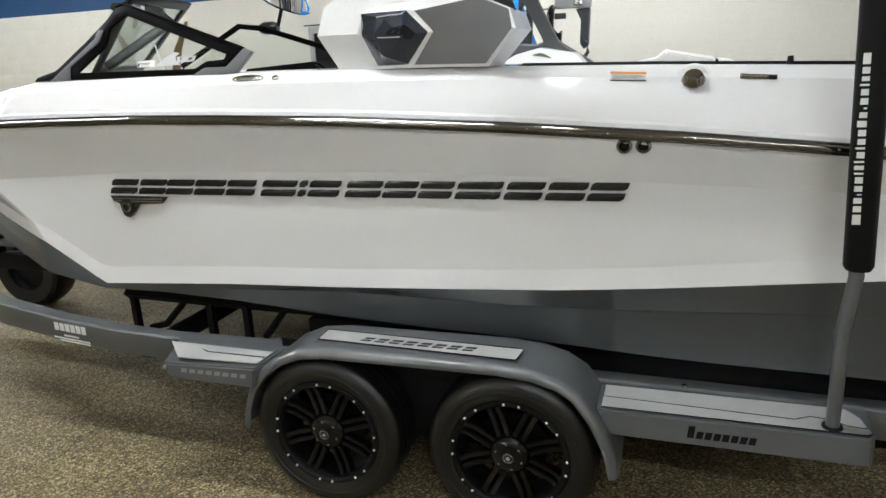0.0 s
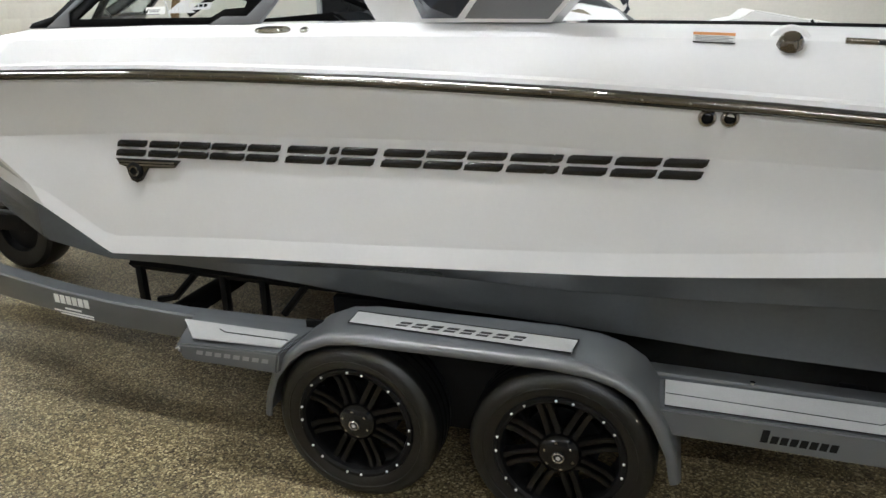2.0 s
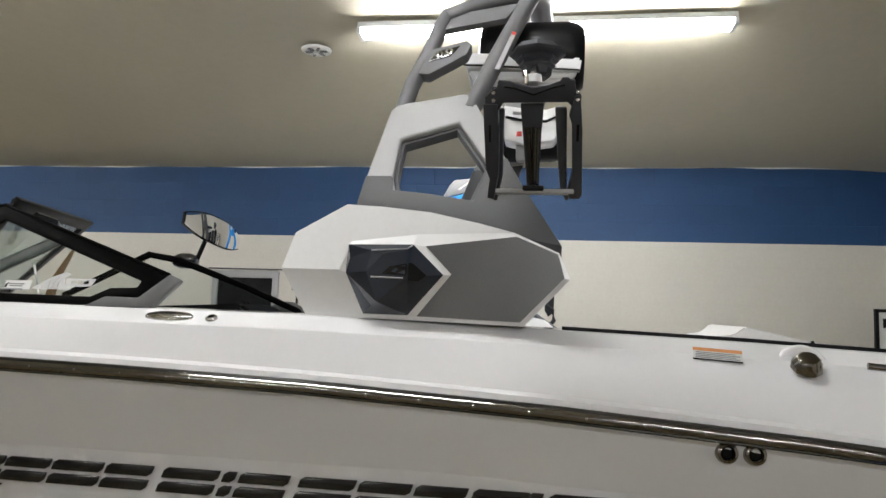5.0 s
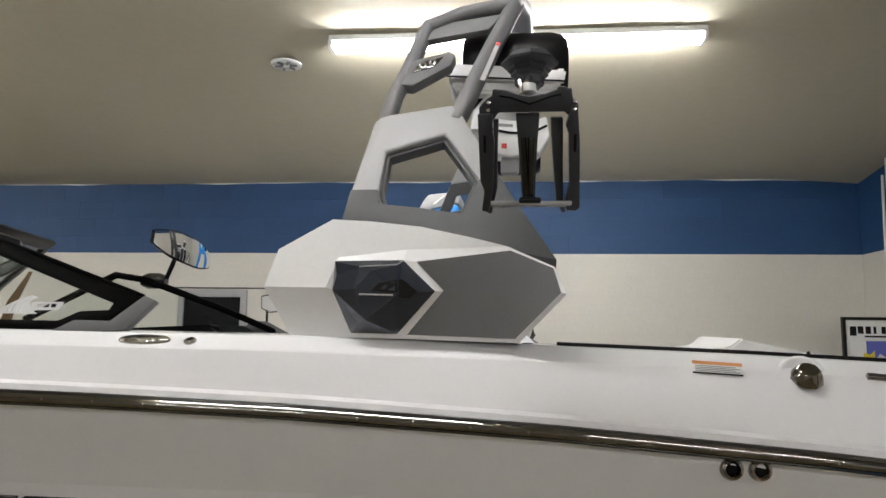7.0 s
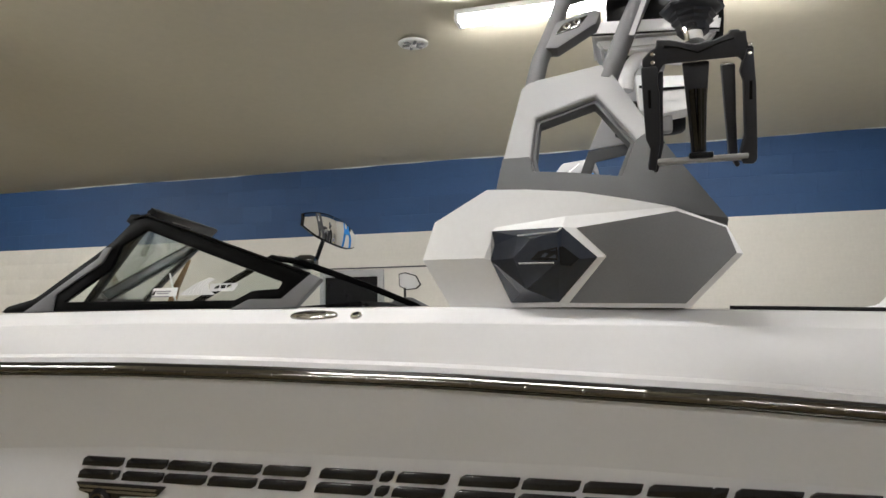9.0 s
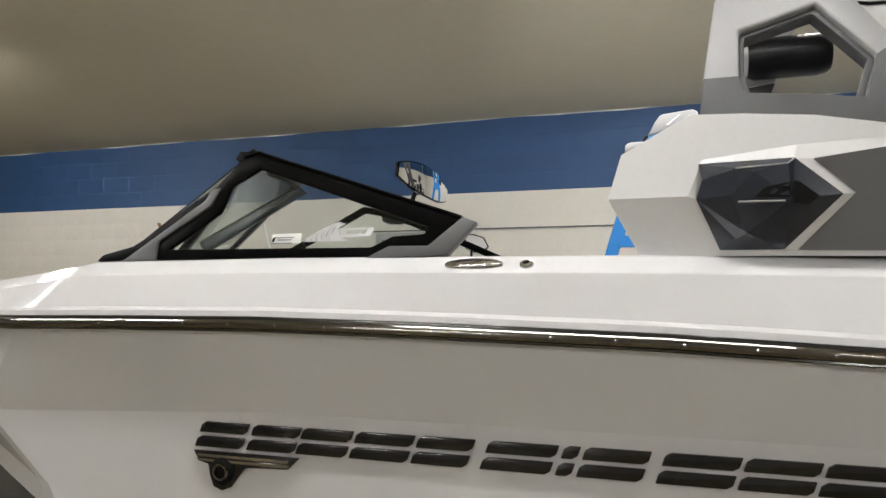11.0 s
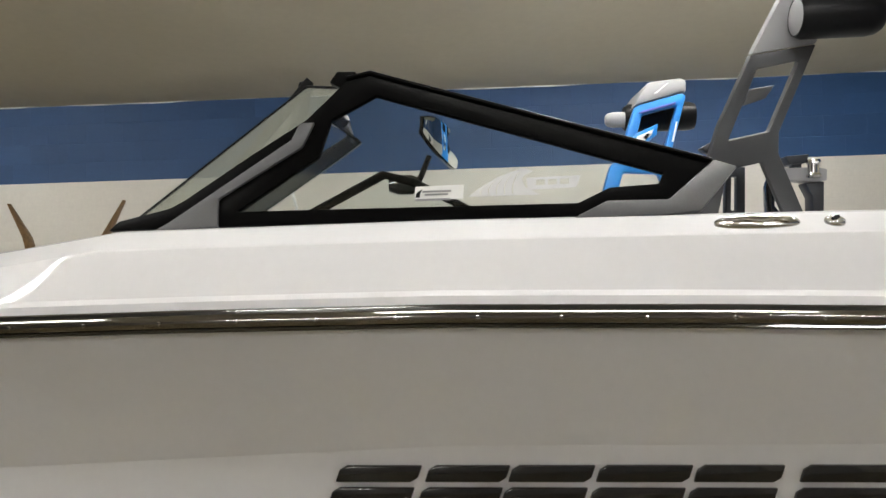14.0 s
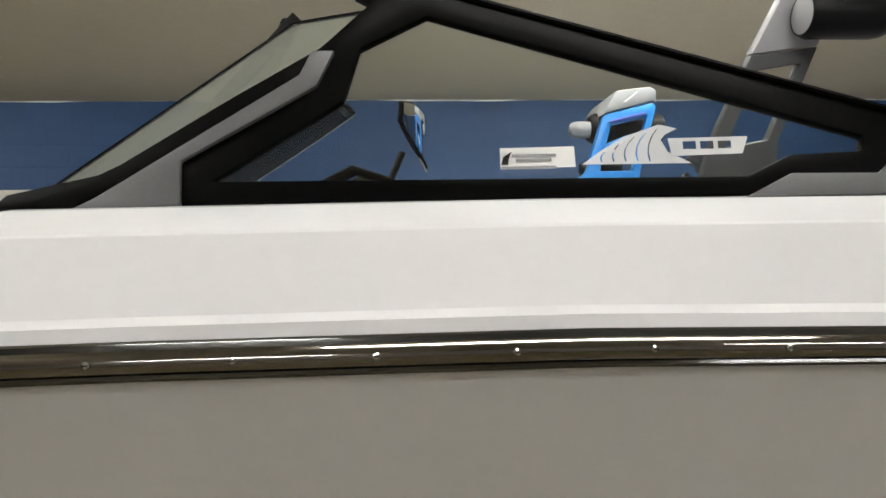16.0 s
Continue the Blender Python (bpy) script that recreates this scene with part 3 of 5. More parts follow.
emblem = None
for i, (a, b) in enumerate(SPANS):
    for z0, z1 in ((1.366, 1.398), (1.408, 1.440)):
        lift = 0.006 * i / 15
        shape = plate(emblem_bar(a, b, z0 + lift, z1 + lift), (), 0.010, lambda u, v: (u, side_y(u, v) - 0.010, v), bevel=0.003)
        if emblem is None:
            emblem = part("emblem", shape, M["black_gloss"], boat, "row of raised glossy black emblem bars", angle=25)
        else:
            part("emblem_bar", shape, M["black_gloss"], emblem, angle=25)
badge = part("badge", plate([(-1.238, 1.356), (-0.885, 1.356), (-0.92, 1.322), (-1.06, 1.316), (-1.085, 1.285), (-1.105, 1.258), (-1.135, 1.246), (-1.165, 1.256), (-1.178, 1.285), (-1.185, 1.318), (-1.215, 1.325)],
     (), 0.012, lambda u, v: (u, side_y(u, v) - 0.012, v), bevel=0.003), M["black_gloss"], boat, "black winged badge with silver bars")
for z in (1.344, 1.331):
    part("badge_bar", plate([(-1.215, z - 0.004), (-0.92, z - 0.004), (-0.912, z + 0.004), (-1.222, z + 0.004)], (), 0.004, lambda u, v: (u, side_y(u, v) - 0.016, v)), M["chrome"], badge)
part("badge_disc", spin([(0, -0.022), (0.03, -0.022), (0.04, -0.016), (0.042, 0.0)], (-1.135, side_y(-1.135, 1.30), 1.302), "y", 24), M["black_satin"], badge)
part("badge_ring", spin([(0.018, -0.026), (0.024, -0.027), (0.026, -0.022)], (-1.135, side_y(-1.135, 1.30), 1.302), "y", 24), M["dark_chrome"], badge)

# pair of through-hull outlets
for x in (1.266, 1.336):
    y = port(x, 0.374, 0)[1]
    ring = part("outlet", spin([(0.013, 0.012), (0.014, -0.006), (0.019, -0.013), (0.026, -0.010), (0.030, 0.0), (0.031, 0.05)], (x, y, 1.591), "y", 28), M["dark_chrome"], boat, "dark chrome through-hull outlet ring")
    part("bore", spin([(0, 0.0), (0.015, 0.0)], (x, y, 1.591), "y", 20), M["black_matt"], ring)

# pop-up cleat, small round fitting, sticker, filler cap, pull handle
def on_deck(x, f):
    """A point on the sloping top facet of the gunwale; f from 0 (knuckle) to 1 (flat top)."""
    return Vector((x, 0.444 + 0.071 * f + LEAN * x + knuckle_in(x), deck_z(x) - 0.043 + 0.039 * f))


UP_SLOPE, OFF_DECK = Vector((0, 0.877, 0.481)), Vector((0, -0.481, 0.877))


def oval(centre, a, b, h, power=2.6, seg=40):
    """A low domed oval lying on the sloping facet."""
    rings = []
    for r, lift in ((1.0, -0.004), (1.0, 0.35 * h), (0.93, 0.75 * h), (0.75, h), (0.4, h), (0.02, h)):
        ring = []
        for k in range(seg + 1):
            t = math.tau * k / seg
            u = math.copysign(abs(math.cos(t)) ** (2 / power), math.cos(t))
            v = math.copysign(abs(math.sin(t)) ** (2 / power), math.sin(t))
            ring.append(centre + Vector((a * r * u, 0, 0)) + UP_SLOPE * (b * r * v) + OFF_DECK * lift)
        rings.append(ring)
    return loft(rings)


c = on_deck(-0.39, 0.46)
cleat = part("cleat", oval(c, 0.081, 0.024, 0.011, 2.2), M["chrome"], boat, "polished oval pop-up cleat", 50)
part("cleat_slot", oval(c + OFF_DECK * 0.0085 + UP_SLOPE * 0.004, 0.058, 0.008, 0.003, 2.2), M["dark_chrome"], cleat)
part("cleat_lip", tube([c + OFF_DECK * 0.011 - UP_SLOPE * (0.012 + 0.004 * math.cos(2 * math.pi * u)) + Vector((0.050 * u, 0, 0)) for u in np.linspace(-1, 1, 24)], 0.004, 8), M["chrome"], cleat)
c = on_deck(-0.246, 0.44)
fit_ = part("round_fitting", oval(c, 0.019, 0.019, 0.009, 2.0, 24), M["chrome"], boat, "small round chrome fitting", 50)
part("fitting_slot", tube([c + OFF_DECK * 0.010 + Vector((-0.008, 0, 0)) - UP_SLOPE * 0.005, c + OFF_DECK * 0.011 + UP_SLOPE * 0.002, c + OFF_DECK * 0.010 + Vector((0.008, 0, 0)) + UP_SLOPE * 0.006], 0.003, 6), M["black_satin"], fit_)
def sticker_y(z):
    return 0.392 + 0.04 * (z - rail_z(1.27) - 0.038) / (deck_z(1.27) - 0.052 - rail_z(1.27) - 0.038) + knuckle_in(1.27)


def sticker_bar(x0, x1, z0, z1, lift):
    fall = lambda x: 0.053 * (x - 1.203)
    return plate([(x0, z0 - fall(x0)), (x1, z0 - fall(x1)), (x1, z1 - fall(x1)), (x0, z1 - fall(x0))], (), 0.001, lambda u, v: (u, sticker_y(v) + LEAN * u - lift, v))


label = part("sticker", sticker_bar(1.203, 1.335, 1.831, 1.852, 0.003), M["label_white"], boat, "small orange and white warning sticker")
part("sticker_band", sticker_bar(1.203, 1.335, 1.852, 1.861, 0.003), M["label_orange"], label)
part("sticker_band", sticker_bar(1.203, 1.335, 1.8265, 1.831, 0.003), M["black_satin"], label)
for k in range(4):
    part("sticker_line", sticker_bar(1.210, 1.328 - 0.012 * (k % 2), 1.8335 + 0.0045 * k, 1.8355 + 0.0045 * k, 0.0042), M["label_grey"], label)
fx, fy, fz = 1.503, 0.452, 1.824
cap = part("fuel_cap", spin([(0, -0.026), (0.026, -0.0245), (0.033, -0.018), (0.036, -0.009), (0.040, -0.004), (0.043, 0.010)], (0, 0, 0), "z", 10), M["dark_chrome"], boat, "faceted smoked chrome filler cap in a dished recess")
cap.matrix_local = Matrix.Translation(Vector((fx, fy, fz)) - boat.location) @ Euler((radians(218), 0, 0)).to_matrix().to_4x4()
recess = part("cap_recess", spin([(0.040, 0.002), (0.048, 0.003), (0.056, -0.0015), (0.062, -0.002), (0.068, 0.003), (0.071, 0.02)], (0, 0, 0), "z", 40), M["gelcoat"], boat, "dished white recess round the filler cap", 60)
recess.matrix_local = Matrix.Translation(Vector((fx, fy + 0.026, fz - 0.010)) - boat.location) @ Euler((radians(250), 0, 0)).to_matrix().to_4x4()
handle = part("pull_handle", tube([(1.662, 0.462, 1.826), (1.785, 0.462, 1.817)], 0.010, 10, squash=(0.7, 1.0)), M["dark_chrome"], boat, "recessed dark chrome pull handle")
part("handle_slot", tube([(1.755, 0.454, 1.8195), (1.783, 0.454, 1.8172)], 0.007, 8), M["black_satin"], handle)
part("deck_gap", tube([(x, 0.60 + LEAN * x, deck_z(x) + 0.005) for x in np.linspace(0.84, 2.85, 16)], 0.007, 6), M["black_satin"], boat, "dark seam line along the gunwale")
part("seat_cover", solid([(1.255, 0.66, 1.85), (1.59, 0.66, 1.845), (1.62, 1.2, 1.85), (1.26, 1.2, 1.86), (1.27, 0.66, 1.884), (1.365, 0.66, 1.897), (1.400, 0.66, 1.923), (1.585, 0.66, 1.884), (1.60, 1.1, 1.89), (1.39, 1.1, 1.93), (1.36, 1.1, 1.90), (1.28, 1.1, 1.886)],
     [(0, 1, 7, 6, 5, 4), (1, 2, 8, 7), (6, 7, 8, 9), (5, 6, 9, 10), (4, 5, 10, 11), (0, 4, 11, 3), (3, 11, 10, 9, 8, 2)], 0.006), M["vinyl"], boat, "white vinyl seat corner")
part("seat_piping", tube([(1.594, 0.652, 1.845), (1.597, 0.652, 1.868), (1.588, 0.655, 1.886)], 0.005, 8), M["black_satin"], boat, "black seat piping")
part("seat_end", solid([(1.60, 0.66, 1.84), (1.70, 0.66, 1.835), (1.70, 1.1, 1.84), (1.60, 1.1, 1.84), (1.604, 0.665, 1.882), (1.66, 0.665, 1.876), (1.66, 1.05, 1.88), (1.604, 1.05, 1.886)],
     [(0, 1, 5, 4), (1, 2, 6, 5), (2, 3, 7, 6), (3, 0, 4, 7), (4, 5, 6, 7)], 0.006), M["vinyl"], boat)
# inner face of the starboard tower base
spod = part("starboard_pod", solid([(0.22, 2.46, 1.83), (0.90, 2.46, 1.83), (0.90, 2.78, 1.83), (0.22, 2.78, 1.83), (0.40, 2.52, 1.935), (0.56, 2.53, 1.972), (0.80, 2.54, 1.925), (0.80, 2.76, 1.93), (0.56, 2.76, 1.98), (0.38, 2.76, 1.94)],
     [(0, 1, 6, 5, 4), (1, 2, 7, 6), (2, 3, 9, 8, 7), (3, 0, 4, 9), (4, 5, 8, 9), (5, 6, 7, 8)], 0.008), M["pod_white"], boat, "white moulded starboard tower base", 20)
part("pod_inset", solid([(0.36, 2.476, 1.858), (0.76, 2.476, 1.854), (0.70, 2.512, 1.915), (0.57, 2.515, 1.94), (0.45, 2.512, 1.918), (0.36, 2.50, 1.84), (0.76, 2.50, 1.84), (0.70, 2.53, 1.90), (0.57, 2.54, 1.925), (0.45, 2.53, 1.90)],
     [(0, 1, 2, 3, 4), (5, 9, 8, 7, 6), (0, 5, 6, 1), (1, 6, 7, 2), (2, 7, 8, 3), (3, 8, 9, 4), (4, 9, 5, 0)], 0.002), M["chrome"], spod, "polished facet of the tower base")
part("drain_plug", spin([(0, 0.03), (0.01, 0.03), (0.012, 0.0)], (1.836, 0.55, deck_z(1.836)), "z", 12), M["black_satin"], boat)

# ---- windscreen ----
def ws(u, v):
    return (u, 0.583 - 0.06 * (u + 1.5) + 0.3 * (v - 1.93), v)


IN = (0.0, 0.957, -0.29)
OUT_WS = [(-1.525, 1.925), (-1.52, 1.985), (-1.36, 2.10), (-1.335, 2.155), (-1.23, 2.262), (-1.175, 2.272), (-1.134, 2.258), (-0.446, 2.026), (-0.455, 2.003), (-0.56, 1.927), (-0.72, 1.922)]
GLASS = [(-1.466, 1.958), (-1.286, 2.079), (-1.262, 2.165), (-1.160, 2.220), (-0.545, 2.007), (-0.556, 1.985), (-0.655, 1.981), (-0.722, 1.950)]
frame_side = part("windscreen_frame", plate(OUT_WS, [GLASS], 0.016, ws, IN, bevel=0.003), M["frame_black"], boat, "gloss black windscreen side frame", angle=25)
pane = part("side_pane", plate([(x * 1.0, z) for x, z in GLASS], (), 0.004, lambda u, v: Vector(ws(u, v)) + 0.006 * Vector(IN), IN), M["glass"], frame_side)
pane.visible_shadow = False
part("grey_bracket", plate([(-0.735, 1.916), (-0.55, 1.916), (-0.48, 1.922), (-0.398, 2.013), (-0.442, 2.030), (-0.540, 1.949), (-0.662, 1.951)], (), 0.026, lambda u, v: Vector(ws(u, v)) - 0.006 * Vector(IN), IN, bevel=0.004), M["trim_grey"], frame_side, "grey moulded tail bracket", angle=25)
part("grey_cowl", plate([(-1.66, 1.916), (-1.507, 1.921), (-1.512, 1.985), (-1.325, 2.099), (-1.300, 2.158), (-1.335, 2.158), (-1.352, 2.118), (-1.625, 1.934)], (), 0.020, lambda u, v: Vector(ws(u, v)) - 0.008 * Vector(IN), IN, bevel=0.004), M["trim_grey"], frame_side, "grey moulded corner cowl", angle=25)
part("corner_pillar", plate([(-1.77, 1.925), (-1.60, 1.925), (-1.40, 2.06), (-1.34, 2.09), (-1.325, 2.15), (-1.23, 2.262), (-1.21, 2.285), (-1.255, 2.288), (-1.272, 2.262), (-1.228, 2.236), (-1.300, 2.184), (-1.447, 2.090), (-1.598, 1.988), (-1.628, 1.972), (-1.75, 1.945)], (), 0.016, lambda u, v: Vector(ws(u, v)) + 0.003 * Vector(IN), IN, bevel=0.003), M["frame_black"], frame_side, "black corner pillar", angle=25)
part("top_edge", tube([ws(*p) for p in ((-1.23, 2.266), (-1.175, 2.277), (-1.134, 2.262), (-0.446, 2.029))], 0.006, 8), M["frame_black"], frame_side)

# raked front panes
def quad_frame(a, b, c, d, border, depth, name, mat, parent, label=""):
    """Frame round the quad a (bottom near), b (bottom far), c (top far), d (top near), with a pane."""
    a, b, c, d = (Vector(p) for p in (a, b, c, d))
    nrm = (b - a).cross(d - a).normalized()
    at = lambda u, v: a * (1 - u) * (1 - v) + b * u * (1 - v) + c * u * v + d * (1 - u) * v
    bu, bv = border / (b - a).length, border / (d - a).length
    ob = part(name, plate([(0, 0), (1, 0), (1, 1), (0, 1)], [[(bu, bv), (1 - bu, bv), (1 - bu, 1 - bv), (bu, 1 - bv)]], depth, at, nrm, bevel=0.003), mat, parent, label)
    gl = part("pane", plate([(bu * 0.9, bv * 0.9), (1 - bu * 0.9, bv * 0.9), (1 - bu * 0.9, 1 - bv * 0.9), (bu * 0.9, 1 - bv * 0.9)], (), 0.004, lambda u, v: at(u, v) + nrm * depth * 0.4, nrm), M["raked_glass"], ob)
    gl.visible_shadow = False
    return ob


quad_frame((-1.600, 0.598, 1.958), (-1.82, 0.79, 1.955), (-1.405, 0.97, 2.338), (-1.205, 0.678, 2.250), 0.007, 0.008, "front_frame", M["frame_black"], boat, "gloss black raked front pane frame")
quad_frame((-1.80, 1.02, 1.945), (-2.18, 1.86, 1.955), (-1.68, 1.86, 2.385), (-1.41, 0.99, 2.366), 0.055, 0.026, "centre_panel", M["black_satin"], boat, "black framed walk-through windscreen panel")
part("panel_lip", tube([(-1.425, 1.0, 2.345), (-1.69, 1.86, 2.365)], 0.012, 8), M["black_satin"], boat)
part("inner_post", tube([(-1.545, 0.88, 1.979), (-1.40, 1.10, 2.14), (-1.323, 1.216, 2.225), (-1.345, 1.15, 2.27), (-1.381, 1.075, 2.288)], 0.026, 8), M["tint"], boat, "smoked edge of the inner windscreen pane")
sbd = part("starboard_frame", tube([(-1.80, 1.86, 1.97), (-1.34, 1.90, 2.208), (-1.234, 2.02, 2.19), (-0.95, 2.3, 2.06), (-0.62, 2.5, 1.90)], 0.017, 8, squash=(0.8, 1.1)), M["frame_black"], boat, "gloss black starboard windscreen frame")
part("starboard_tail", plate([(-0.95, 1.90), (-0.55, 1.90), (-0.72, 1.985), (-0.80, 1.99)], (), 0.02, lambda u, v: (u, 2.46, v), bevel=0.004), M["trim_grey"], sbd, angle=25)
SP = [(-1.78, 1.87, 1.94), (-1.34, 1.905, 2.20), (-0.95, 2.3, 2.05), (-0.64, 2.5, 1.90)]
spane = part("starboard_pane", solid(SP + [(x - 0.002, y + 0.005, z) for x, y, z in SP], [(0, 1, 2), (0, 2, 3), (4, 6, 5), (4, 7, 6), (0, 4, 5, 1), (1, 5, 6, 2), (2, 6, 7, 3), (3, 7, 4, 0)]), M["glass"], sbd)
spane.visible_shadow = False
part("helm_dash", solid([(-1.5, 1.95, 1.80), (-0.6, 1.95, 1.80), (-0.6, 2.75, 1.80), (-1.5, 2.75, 1.80), (-1.4, 1.98, 1.93), (-0.85, 2.0, 1.96), (-0.85, 2.7, 1.96), (-1.4, 2.7, 1.93)],
     [(0, 1, 5, 4), (1, 2, 6, 5), (2, 3, 7, 6), (3, 0, 4, 7), (4, 5, 6, 7), (0, 3, 2, 1)], 0.02), M["frame_black"], boat, "black helm dashboard")
part("aerial_rod", tube([(-1.50, 1.32, 1.86), (-1.556, 1.315, 2.10)], 0.005, 8), M["white"], boat)

# stickers on the side pane
def ws_out(u, v):
    return Vector(ws(u, v)) - 0.002 * Vector(IN)


part("pane_sticker", plate([(-1.067, 1.966), (-0.962, 1.967), (-0.961, 1.998), (-1.066, 1.997)], (), 0.001, ws_out, (0, -1, 0)), M["label_white"], frame_side, "small white dealer sticker on the pane")
part("sticker_swoosh", plate([(-1.066, 1.972), (-1.062, 1.984), (-1.05, 1.991), (-1.055, 1.980), (-1.056, 1.972)], (), 0.0005, lambda u, v: ws_out(u, v) - Vector((0, 0.0015, 0)), (0, -1, 0)), M["black_satin"], frame_side)
for z, a, b in ((1.985, -1.050, -0.988), (1.978, -1.045, -0.995), (1.967, -1.066, -0.990)):
    part("sticker_bar", plate([(a, z - 0.0022), (b, z - 0.0022), (b, z + 0.0022), (a, z + 0.0022)], (), 0.0005, lambda u, v: ws_out(u, v) - Vector((0, 0.0015, 0)), (0, -1, 0)), M["label_grey"], frame_side)

def decal_slit(foot):
    """A thin bowed gap in the decal, through which the glass shows."""
    top = float(np.interp(foot + 0.018, (-0.952, -0.926, -0.891, -0.836), (1.970, 1.989, 2.010, 2.029))) - 0.005
    line = [(foot + 0.018 * q - 0.028 * q * (1 - q), 1.9735 + (top - 1.9735) * q) for q in (0.0, 0.25, 0.5, 0.75, 1.0)]
    return line + [(u + 0.0026 * (1 - 0.5 * k / 4), v) for k, (u, v) in reversed(list(enumerate(line)))]


part("pane_decal", plate([(-0.952, 1.970), (-0.926, 1.989), (-0.891, 2.010), (-0.836, 2.029), (-0.811, 2.022), (-0.830, 2.013), (-0.837, 2.005), (-0.830, 1.987), (-0.799, 1.969)], [decal_slit(-0.926 + 0.017 * k) for k in range(5)], 0.001, ws_out, (0, -1, 0)), M["pale_layer"], frame_side, "white wave-shaped decal with thin gaps")
part("decal_bar", plate([(-0.827, 2.007), (-0.713, 2.008), (-0.725, 1.982), (-0.825, 1.980)], [[(-0.808 + 0.025 * k, 1.990), (-0.789 + 0.025 * k, 1.990), (-0.788 + 0.025 * k, 2.002), (-0.807 + 0.025 * k, 2.002)] for k in range(3)], 0.001, lambda u, v: ws_out(u, v) - Vector((0, 0.001, 0)), (0, -1, 0)), M["pale_layer"], frame_side)

# mirror on its arm
mir = part("mirror_arm", tube([(-1.234, 2.215, 2.20), (-1.215, 2.21, 2.24), (-1.175, 2.20, 2.33)], 0.013, 10), M["black_satin"], boat, "black mirror arm")
part("mirror_clamp", spin([(0, -0.075), (0.03, -0.07), (0.045, -0.03), (0.045, 0.03), (0.03, 0.07), (0, 0.075)], (-1.29, 2.2, 2.20), "x", 14), M["black_gloss"], mir)


def mirror_at(u, v):
    """The mirror's face: u along it, v up; it looks aft."""
    return Vector((-1.112 + 0.25 * u + 0.10 * v + 0.035 * (1 - (u / 0.27) ** 2) - 0.012, 2.177 + 0.968 * u, 2.374 - 0.19 * u + v))


def mirror_skin(half, high, back):
    rows = []
    for i in range(17):
        u = -1 + i / 8
        h = high * (1 - 0.58 * abs(u) ** 2.6)
        rows.append([mirror_at(half * u, h * v) + Vector((-back - 0.002 * v * v, 0.25 * back, 0)) for v in np.linspace(-1, 1, 9)])
    return rows


shell = mirror_skin(0.240, 0.080, 0.006)
bm_shell = loft(shell)
loft([[p + Vector((-0.008, 0.002, 0)) for p in r] for r in shell], bm_shell)
rim = [r[0] for r in shell] + shell[-1][1:] + [r[-1] for r in shell[::-1]][1:] + shell[0][::-1][1:]
loft([rim, [p + Vector((-0.008, 0.002, 0)) for p in rim]], bm_shell)
part("mirror_shell", bm_shell, M["black_gloss"], mir)
part("mirror_glass", loft(mirror_skin(0.232, 0.073, 0.0)), M["mirror"], mir, "", 80)

# ---- tower ----
def tw(u, v):
    return (u, 0.454 + 0.5 * (v - 2.134), v)


TIN = (0.0, 0.894, -0.447)
tower = part("tower", plate([(0.193, 2.269), (0.201, 2.371), (0.244, 2.633), (0.272, 2.658), (0.503, 2.70), (0.535, 2.668), (0.60, 2.546), (0.704, 2.34), (0.762, 2.245), (0.83, 2.14), (0.70, 2.16), (0.5, 2.20)],
     [[(0.304, 2.321), (0.290, 2.372), (0.298, 2.513), (0.487, 2.577), (0.604, 2.405), (0.56, 2.285)]], 0.06, tw, TIN, bevel=0.010), M["silver"], boat, "silver and grey painted tower leg with cut-outs")
part("tower_band", plate([(0.188, 2.255), (0.201, 2.369), (0.289, 2.369), (0.30, 2.318), (0.42, 2.305), (0.56, 2.282), (0.602, 2.400), (0.655, 2.44), (0.71, 2.34), (0.835, 2.135), (0.70, 2.16), (0.5, 2.20)], (), 0.075, lambda u, v: Vector(tw(u, v)) - 0.007 * Vector(TIN), TIN, bevel=0.006), M["tower_grey"], tower, "darker grey lower tower band", angle=25)
WIN = [(0.304, 2.321), (0.290, 2.372), (0.298, 2.513), (0.487, 2.577), (0.604, 2.405), (0.56, 2.285)]
mid_w = (sum(p[0] for p in WIN) / 6, sum(p[1] for p in WIN) / 6)
part("window_lining", plate(WIN, [[(mid_w[0] + (x - mid_w[0]) * 0.90, mid_w[1] + (z - mid_w[1]) * 0.90) for x, z in WIN]], 0.04, lambda u, v: Vector(tw(u, v)) + 0.018 * Vector(TIN), TIN, bevel=0.004), M["tower_grey"], tower, "dark grey lining of the tower cut-out", angle=25)
for pts, r in (([(0.274, 2.61), (0.297, 2.76), (0.342, 2.90), (0.375, 3.04), (0.398, 3.10)], 0.030), ([(0.517, 2.645), (0.594, 2.87), (0.662, 3.05), (0.72, 3.20)], 0.034), ([(0.395, 3.085), (0.52, 3.15), (0.70, 3.195)], 0.034)):
    part("tower_tube", tube([Vector(tw(*p)) + 0.03 * Vector(TIN) for p in pts], r, 12), M["tube_grey"], tower, "grey painted tower tube")
part("tower_gusset", plate([(0.385, 3.01), (0.62, 3.06), (0.68, 3.14), (0.42, 3.09)], (), 0.03, lambda u, v: Vector(tw(u, v)) + 0.015 * Vector(TIN), TIN, bevel=0.004), M["tube_grey"], tower, angle=25)
part("light_bracket", plate([(0.318, 2.79), (0.352, 2.90), (0.485, 2.94), (0.505, 2.92), (0.49, 2.875), (0.36, 2.785)], (), 0.045, tw, TIN, bevel=0.006), M["tube_grey"], tower, "grey light pod bracket", angle=25)
part("light_lens", plate([(0.352, 2.84), (0.378, 2.885), (0.462, 2.912), (0.43, 2.865)], (), 0.01, lambda u, v: Vector(tw(u, v)) - 0.004 * Vector(TIN), TIN, bevel=0.002), M["black_gloss"], tower, angle=25)
